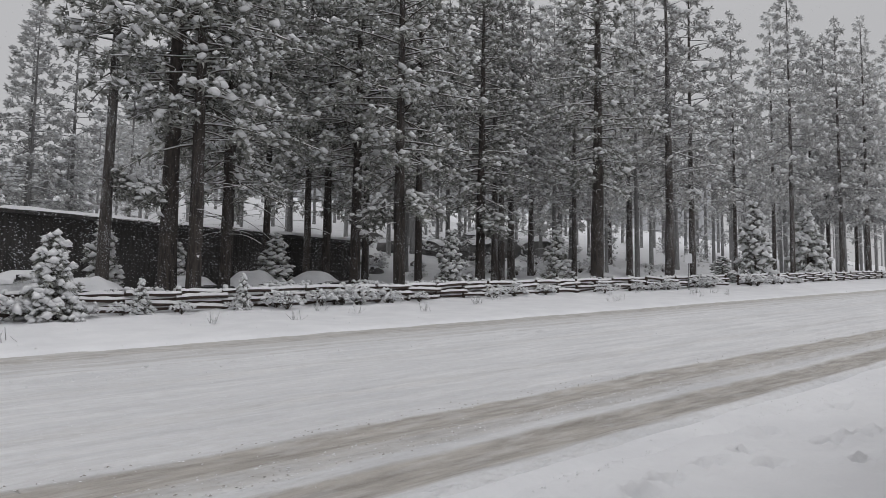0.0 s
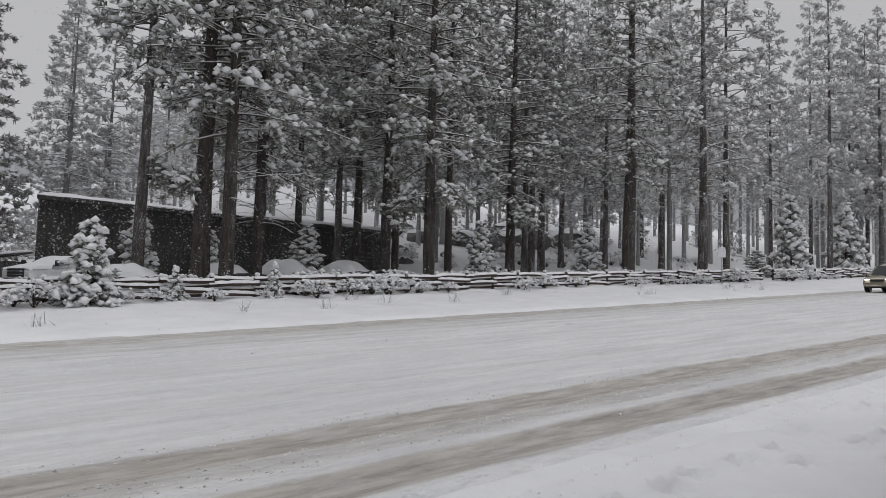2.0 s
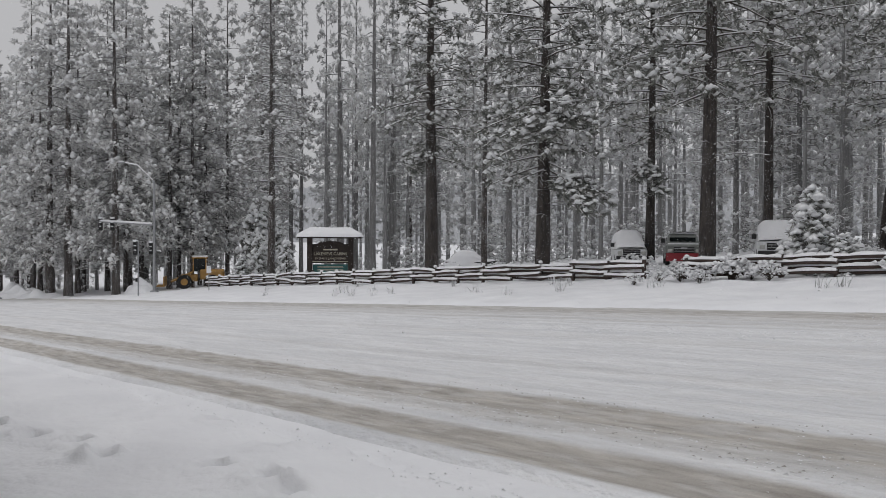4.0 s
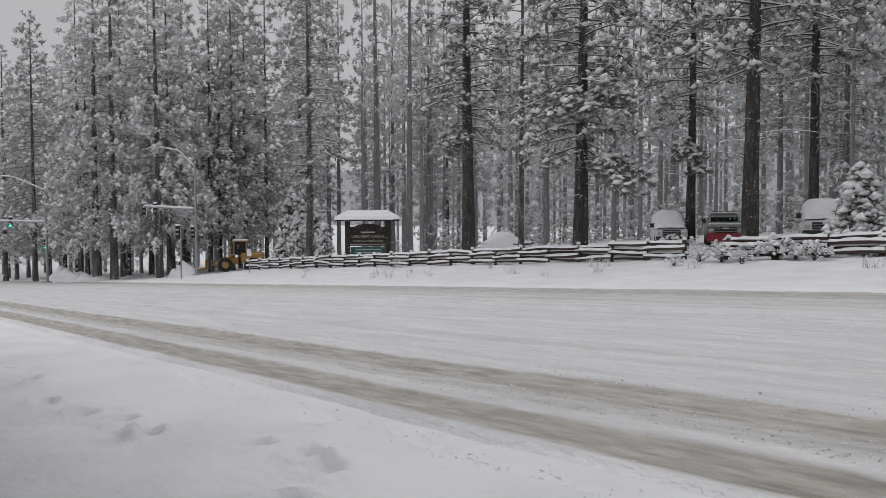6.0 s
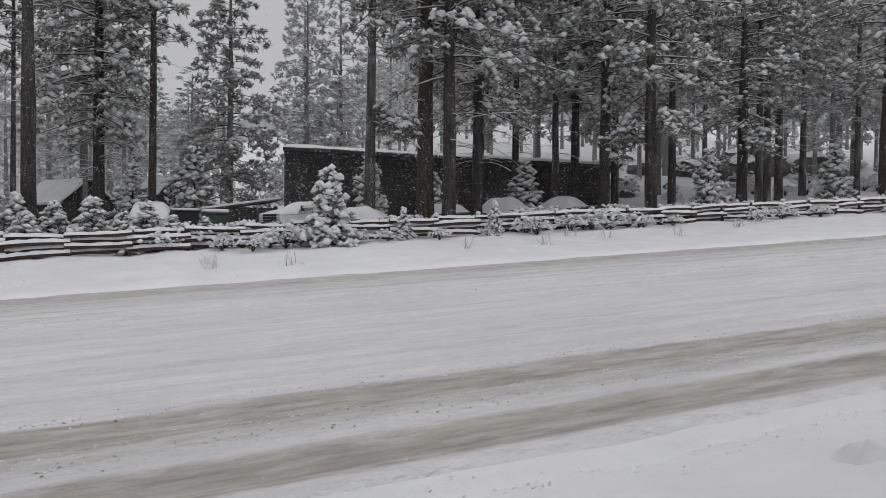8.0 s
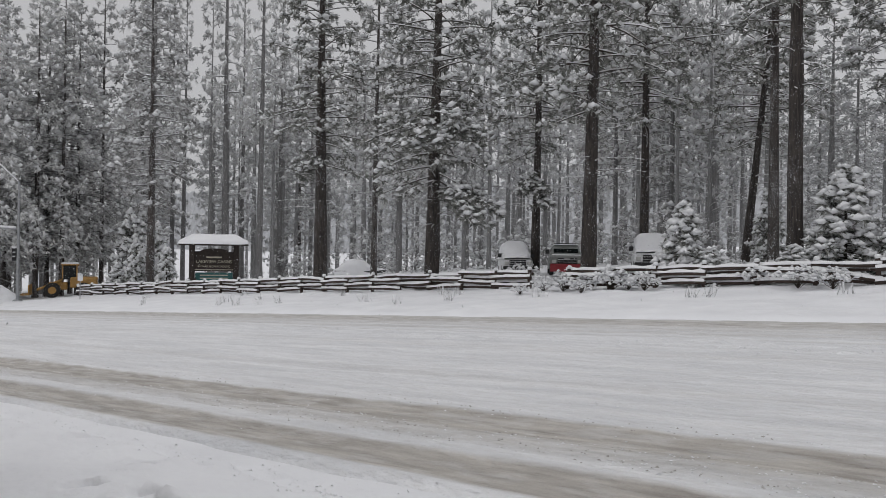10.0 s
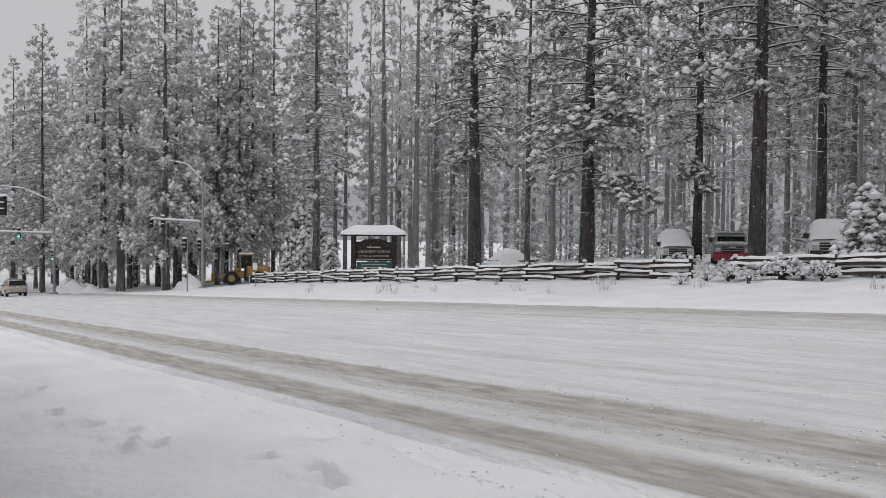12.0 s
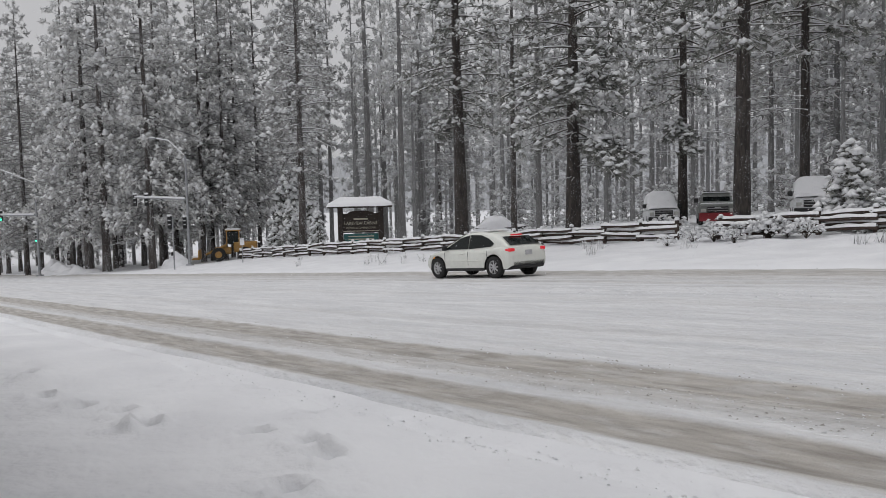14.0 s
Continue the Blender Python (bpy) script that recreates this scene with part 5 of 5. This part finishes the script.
def signal_pole(x, y, arm_h, arm_l, pole_h, arm_turn, lum, heads, low, label):
    ob = thing("traffic_signal", label, "traffic light", "signals at the junction", at=pose(x, y, ground_z(x, y) - 0.05, 0, 0, arm_turn))
    part("pole", rod((0, 0, 0), (0, 0, pole_h), 0.14, 0.09, 12), STEEL, ob)
    part("base", box(0.6, 0.6, 0.2, bevel=0.04), STEEL, ob)
    arm = part("arm", rod((0, 0, arm_h - 0.1), (arm_l, 0, arm_h + 0.15), 0.09, 0.05, 10), STEEL, ob, "mast arm under snow")
    part("arm_snow", rod((0.2, 0, arm_h + 0.02), (arm_l, 0, arm_h + 0.26), 0.10, 0.085, 8), SNOW, arm)
    if lum:
        k = part("lamp_arm", rod((0, 0, pole_h - 0.1), (lum * 0.55, 0, pole_h + 1.3), 0.05, 0.04), STEEL, ob)
        rod_ = rod((lum * 0.55, 0, pole_h + 1.3), (lum, 0, pole_h + 1.55), 0.04, 0.03)
        part("lamp_tip", rod_, STEEL, k)
        part("arm_snow", rod((0.1, 0, pole_h + 0.02), (lum * 0.55, 0, pole_h + 1.37), 0.055), SNOW, k)
        part("arm_snow", rod((lum * 0.55, 0, pole_h + 1.37), (lum + 0.4, 0, pole_h + 1.66), 0.06), SNOW, k)
        part("lantern", box(0.7, 0.28, 0.14, lum + 0.2, 0, pole_h + 1.48, 0.05), STEEL, k)
    for hx, green in heads:
        signal_head(ob, hx, arm_h - 0.1, -0.15, green, -arm_turn + 65)
    for dx, dz, green in low:
        signal_head(ob, dx, dz, -0.2, green, -arm_turn + 65)
    return ob


signal_pole(-64.8, 25.3, 6.1, 4.6, 9.9, 233, 2.6, ((3.6, False), (4.6, False)), ((0.35, 3.9, False),), "galvanised signal pole with a mast arm and street lamp")
signal_pole(-85.7, 17.5, 6.5, 12.0, 9.8, 233, 5.8, ((3.7, True), (8.0, True)), ((0.2, 4.1, True),), "galvanised signal pole with green lights and street lamp")
signal_pole(-51.0, 1.8, 6.0, 7.0, 7.5, 54, 0, ((6.6, False),), (), "galvanised signal pole with a snowy mast arm")
pp = thing("signal_post", "short post with a signal head at the junction", "traffic light", "signals at the junction", at=pose(-58.8, 21.7, ground_z(-58.8, 21.7)))
part("pole", rod((0, 0, 0), (0, 0, 4.2), 0.06, n=10), STEEL, pp)
signal_head(pp, -0.2, 3.75, -0.15, False, 60)
part("push_button", box(0.16, 0.14, 0.3, -0.1, -0.1, 1.1, 0.02), BLACK, pp)
for x, y, h, w in ((-54.4, 25.5, 1.9, 0.34), (49.5, 27.6, 2.6, 0.5)):
    sp = thing("snowy_sign_post", "small roadside sign plastered with snow", "road sign", at=pose(x, y, ground_z(x, y) - 0.1, 0, 0, 60 if x < 0 else -60))
    part("post", rod((0, 0, 0), (0, 0, h), 0.035), STEEL, sp)
    part("sign_face", box(w, 0.03, w * 1.25, 0, -0.05, h - w * 1.2, 0.02), SNOW, sp)
    part("snow_cap", box(w * 0.9, 0.12, 0.1, 0, -0.03, h + 0.03, 0.04), SNOW, sp)

# ---- yellow wheel loader ----
ld = thing("wheel_loader", "worn yellow wheel loader parked by the junction", "loader", at=pose(-70.5, 32.0, ground_z(-70.5, 32.0), 0, 0, -118))
part("rear_body", box(2.3, 1.7, 1.0, -1.3, 0, 0.9, 0.1), YELLOW, ld, "yellow engine cover")
part("front_frame", box(1.6, 1.0, 0.7, 0.9, 0, 0.7, 0.08), YELLOW, ld)
cab = part("cab", box(1.3, 1.3, 1.3, -0.1, 0, 1.7, 0.06), GLASS, ld, "glazed cab")
for sx in (-0.7, 0.5):
    for s in (-1, 1):
        part("cab_post", box(0.1, 0.1, 1.35, sx, s * 0.62, 1.7, 0.01), YELLOW, cab)
part("cab_roof", box(1.5, 1.5, 0.1, -0.1, 0, 3.0, 0.03), YELLOW, cab)
part("roof_snow", box(1.45, 1.45, 0.16, -0.1, 0, 3.1, 0.06), SNOW, cab)
for s in (-1, 1):
    part("lift_arm", rod((0.6, s * 0.5, 1.6), (2.6, s * 0.5, 0.7), 0.12), YELLOW, ld)
    for wx in (-1.3, 1.3):
        o = part("wheel", rod((wx, s * 0.75, 0.7), (wx, s * 1.2, 0.7), 0.7, n=20), TYRE, ld)
        part("rim", rod((wx, s * 1.1, 0.7), (wx, s * 1.215, 0.7), 0.34, n=16), YELLOW, o)
bm = box(0.12, 2.3, 0.9, 3.2, 0, 0.3, 0.03)
box(0.8, 2.3, 0.1, 3.5, 0, 0.25, 0.03, bm)
part("bucket", bm, YELLOW, ld)

# ---- ploughed heaps at the junction ----
def snowbank(x, y, L, W, H, turn, seed):
    X, Y = np.meshgrid(np.linspace(-1, 1, 30), np.linspace(-1, 1, 20), indexing="ij")
    d = np.sqrt(X * X + Y * Y)
    Z = H * np.clip(1 - d, 0, 1) ** 0.7 * (1 + 0.5 * wave(X * 3, Y * 3, seed)) + 0.08 * H * wave(X * 8, Y * 8, seed + 1) - 0.12
    p = Pile()
    p.add(np.stack([X * L / 2, Y * W / 2, Z], -1).reshape(-1, 3), grid_faces(30, 20))
    ob = new("snowbank", p.mesh("snowbank", [SNOW], True))
    ob.matrix_basis = pose(x, y, ground_z(x, y), 0, -TILT, turn)
    tagged(ob, "lumpy bank of ploughed snow beside the junction", "snowbank", "ploughed heaps")


for i, (x, y, L, W, H) in enumerate(((-69.4, 25.8, 4.4, 2.6, 1.3), (-80.5, 20.2, 6.0, 3.0, 0.9), (-86.5, 19.6, 5.0, 2.6, 1.2), (-90.5, 20.6, 5.0, 3.0, 1.7))):
    snowbank(x, y, L, W, H, i * 23, i + 2)

# ---- boulders on the hillside ----
def boulder(x, y, s, seed, flat=0.7):
    r = np.random.default_rng(seed)
    bm = bmesh.new()
    bmesh.ops.create_icosphere(bm, subdivisions=3, radius=1)
    for v in bm.verts:
        n = v.co.normalized()
        k = 1 + 0.28 * noise.noise(n * 1.3 + Vector((seed, 0, 0))) + 0.26 * noise.noise(n * 3.4 + Vector((seed, 3, 0)))
        v.co = n * k
        v.co.z *= flat
    ob = thing("boulder", "grey granite boulder under a cap of snow", "boulder", "boulders on the slope", at=pose(x, y, ground_z(x, y) + 0.1 * s, 0, 0, seed * 50))
    ob.scale = (s * 1.3, s, s)
    part("rock", bm, ROCK, ob, smooth=True)
    bm = bmesh.new()
    bmesh.ops.create_icosphere(bm, subdivisions=3, radius=1)
    bmesh.ops.delete(bm, geom=[v for v in bm.verts if v.co.z < 0.45 + 0.35 * noise.noise(v.co * 2.2 + Vector((seed, 5, 0)))], context="VERTS")
    for v in bm.verts:
        n = v.co.normalized()
        k = 1 + 0.28 * noise.noise(n * 1.3 + Vector((seed, 0, 0))) + 0.26 * noise.noise(n * 3.4 + Vector((seed, 3, 0)))
        v.co = n * (k + 0.03 + 0.12 * max(0, n.z - 0.3))
        v.co.z *= flat
    part("snow_cap", bm, SNOW, ob, smooth=True)


for x, y, s, k in ((56, 56, 2.6, 1), (61, 60, 3.2, 2), (52, 58, 1.8, 3), (47.5, 60, 1.5, 4), (68, 58, 2.4, 5), (40.5, 55, 1.0, 6), (43, 62, 1.3, 7), (38, 50.5, 0.7, 8), (44, 52, 0.6, 9), (72, 62, 2.0, 10), (50, 68, 1.6, 11)):
    boulder(x, y, s, k)

# ---- porch eave over the camera, and the house wall behind ----
porch = thing("porch_roof", "dark red-brown timber porch roof with rafter tails", "roof")
porch.rotation_euler = (0, 0, radians(1.3))
part("deck", box(34, 3.82, 0.05, 0, -1.09, 3.0, 0.005), EAVEWOOD, porch)
TAILS = bm_mesh("rafter_tail", box(0.09, 3.9, 0.2, 0, -1.1, 2.83, 0.01), EAVEWOOD)
for i in range(24):
    x = (3.38 + 1.05 * i) if i < 12 else (-4.16 - 1.05 * (i - 12))
    child("rafter_tail", TAILS, porch, at=pose(x, 0, 0))
part("snow_on_roof", box(34, 3.75, 0.3, 0, -1.15, 3.08, 0.1), SNOW, porch)
wall = thing("house_wall", "dark timber house wall behind the porch", "wall", kind="structure")
part("boards", box(30, 0.25, 3.1, 0, -3.0, -0.1, 0.01), EAVEWOOD, wall)

# ---- dry grass stalks in the verge ----
p = Pile()
r = np.random.default_rng(44)
n = 520
cx = np.repeat(r.uniform(-48, 48, n // 13), 13)
x, y = cx + r.normal(0, 0.14, n), np.repeat(r.uniform(22, 27.5, n // 13), 13) + r.normal(0, 0.12, n)
z = height(x, y)
tip = np.stack([r.normal(0, 0.12, n), r.normal(0, 0.12, n), r.uniform(0.15, 0.45, n)], -1)
s = np.linspace(0, 1, 3)[None, :, None]
limbs_into(p, np.stack([x, y, z], -1)[:, None] + tip[:, None] * s, np.full(n, 0.0045), 0, 1, 0.006)
tagged(new("dry_grass", p.mesh("dry_grass", [TWIG, CLUMP])), "thin dry stalks poking through the snow", "grass", kind="stuff")

# ---- distant wooded hills ----
def hill(name, x0, x1, y, top, seed, mat):
    xs = np.linspace(x0, x1, 500)
    ridge = np.interp(xs, *zip(*top)) + 2.5 * wave(xs / 6, xs * 0, seed) + 4 * np.abs(wave(xs / 2.3, xs * 0 + 3, seed))
    v = np.stack([np.stack([xs, xs * 0 + y, xs * 0 - 40], -1), np.stack([xs, xs * 0 + y + 30, ridge], -1)], 1)
    p = Pile()
    p.add(v.reshape(-1, 3), grid_faces(500, 2))
    tagged(new(name, p.mesh(name, [mat])), "wooded ridge with distance haze painted into its pale colour", "hills", kind="structure")


# distance haze is put straight into the ridge's pale grey base colour
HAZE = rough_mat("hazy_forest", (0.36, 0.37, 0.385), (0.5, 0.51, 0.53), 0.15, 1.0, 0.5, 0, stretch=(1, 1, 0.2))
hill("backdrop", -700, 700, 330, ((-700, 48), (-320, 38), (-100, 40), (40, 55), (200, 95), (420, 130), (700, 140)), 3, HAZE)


# ---- clods of slush thrown along the wheel tracks ----
p = Pile()
r = np.random.default_rng(61)
n = 7000
band = r.choice(8, n, p=[0.18, 0.16, 0.14, 0.18, 0.1, 0.08, 0.08, 0.08])
y = np.array([5.4, 5.75, 6.65, 3.5, 13.6, 8.5, 11.5, 16.2])[band] + r.normal(0, 1, n) * np.array([0.08, 0.18, 0.12, 0.13, 0.5, 0.9, 0.9, 0.6])[band]
x = r.normal(0, 13, n) - 1
c = np.stack([x, y, np.where(y < 4.2, ground_height(x, y), road_height(x, y)) + 0.004], -1)
size = r.uniform(0.004, 0.013, n) * np.where(band == 4, 2.2, np.where(band == 3, 1.1, 1.0))
shape = np.array([[1, 0, 0], [-0.5, 0.8, 0], [-0.5, -0.8, 0], [0.1, 0.1, 0.8]])
v = c[:, None] + (shape[None] + r.normal(0, 0.25, (n, 4, 3))) * size[:, None, None] * np.array([1.5, 1, 1])
i = np.arange(n)[:, None] * 4
for slot in (0, 1):
    pick = ((np.arange(n) % 5 < 3) | (band >= 3)) == (slot == 0)
    k = int(pick.sum())
    j = np.arange(k)[:, None] * 4
    p.add(v[pick], np.concatenate([j + [0, 1, 3], j + [1, 2, 3], j + [2, 0, 3]], 0), slot)
tagged(new("slush_clods", p.mesh("slush_clods", [CLUMP, SLUSH])), "small clods of snow and grit along the wheel tracks", "slush", kind="stuff")

# ---- falling snow ----
def flakes(name, seed, n, lo, hi, size):
    r = np.random.default_rng(seed)
    c = r.uniform(lo, hi, (n, 3))
    c = c[np.hypot(c[:, 0], c[:, 1]) > 3.0]
    n = len(c)
    v = c[:, None] + unit(r.normal(size=(n, 3, 3))) * (size * r.uniform(0.5, 1.3, (n, 1, 1)))
    f = np.arange(n)[:, None] * 3 + [0, 1, 2]
    p = Pile()
    p.add(v, f)
    return tagged(new(name, p.mesh(name, [CLUMP])), "small snowflakes drifting down through the air", "snowflakes", kind="stuff")


near_flakes = flakes("falling_snow", 1, 30000, (-26, 2.5, -2), (32, 18, 22), 0.012)
far_flakes = flakes("falling_snow", 2, 110000, (-75, 14, -5), (95, 36, 30), 0.026)


# ---- what moves ----
def drive(times, t):
    ts, xs, ys = zip(*times)
    return float(np.interp(t, ts, xs)), float(np.interp(t, ts, ys))


SUV_WAY = ((0.0, 76.3, 16.9), (1.5, 56.8, 16.9), (2.0, 50.3, 16.9), (6.5, -8.9, 17.4), (7.1, -17.4, 17.4), (11.0, -73.5, 14.3), (12.0, -83.5, 13.4), (14.0, -97.0, 12.0))
XOVER_WAY = ((0.0, 107.0, 17.4), (12.5, -4.2, 17.4), (13.0, -8.7, 17.4), (14.0, -18.3, 17.4))


def on_road(x, y, dy):
    z = GRADE * x + 0.0115 * (y - 5.3) - 0.02
    return pose(x, y, z, 0, TILT, 180 - dy)


def roll_along(body, wheels, way, radius):
    steps = [i / FPS for i in range(int(SECONDS * FPS) + 1)]
    rows, turn, last = [], 0.0, None
    spins = []
    for t in steps:
        x, y = drive(way, t)
        x2, y2 = drive(way, min(t + 0.3, SECONDS))
        x1, y1 = drive(way, max(t - 0.3, 0))
        rows.append((t, on_road(x, y, 0.0)))
        if last is not None:
            turn += math.degrees((last - x) / radius)
        last = x
        spins.append((t, turn))
    walk(body, rows[::3] + ([rows[-1]] if (len(rows) - 1) % 3 else []))
    for w in wheels:
        at = w.matrix_basis.translation.copy()
        walk(w, [(t, pose(at.x, at.y, at.z, 0, a, 0)) for t, a in spins])


def motions():
    roll_along(suv, suv_wheels, SUV_WAY, 0.345)
    roll_along(xover, xover_wheels, XOVER_WAY, 0.36)
    for ob, v, s in ((near_flakes, 1.0, -0.5), (far_flakes, 1.1, -0.6)):
        walk(ob, [(0.0, pose(0, 0, 0)), (7.0, pose(7 * s, 0, -7 * v)), (14.0, pose(14 * s, 0, -14 * v))])


motions()
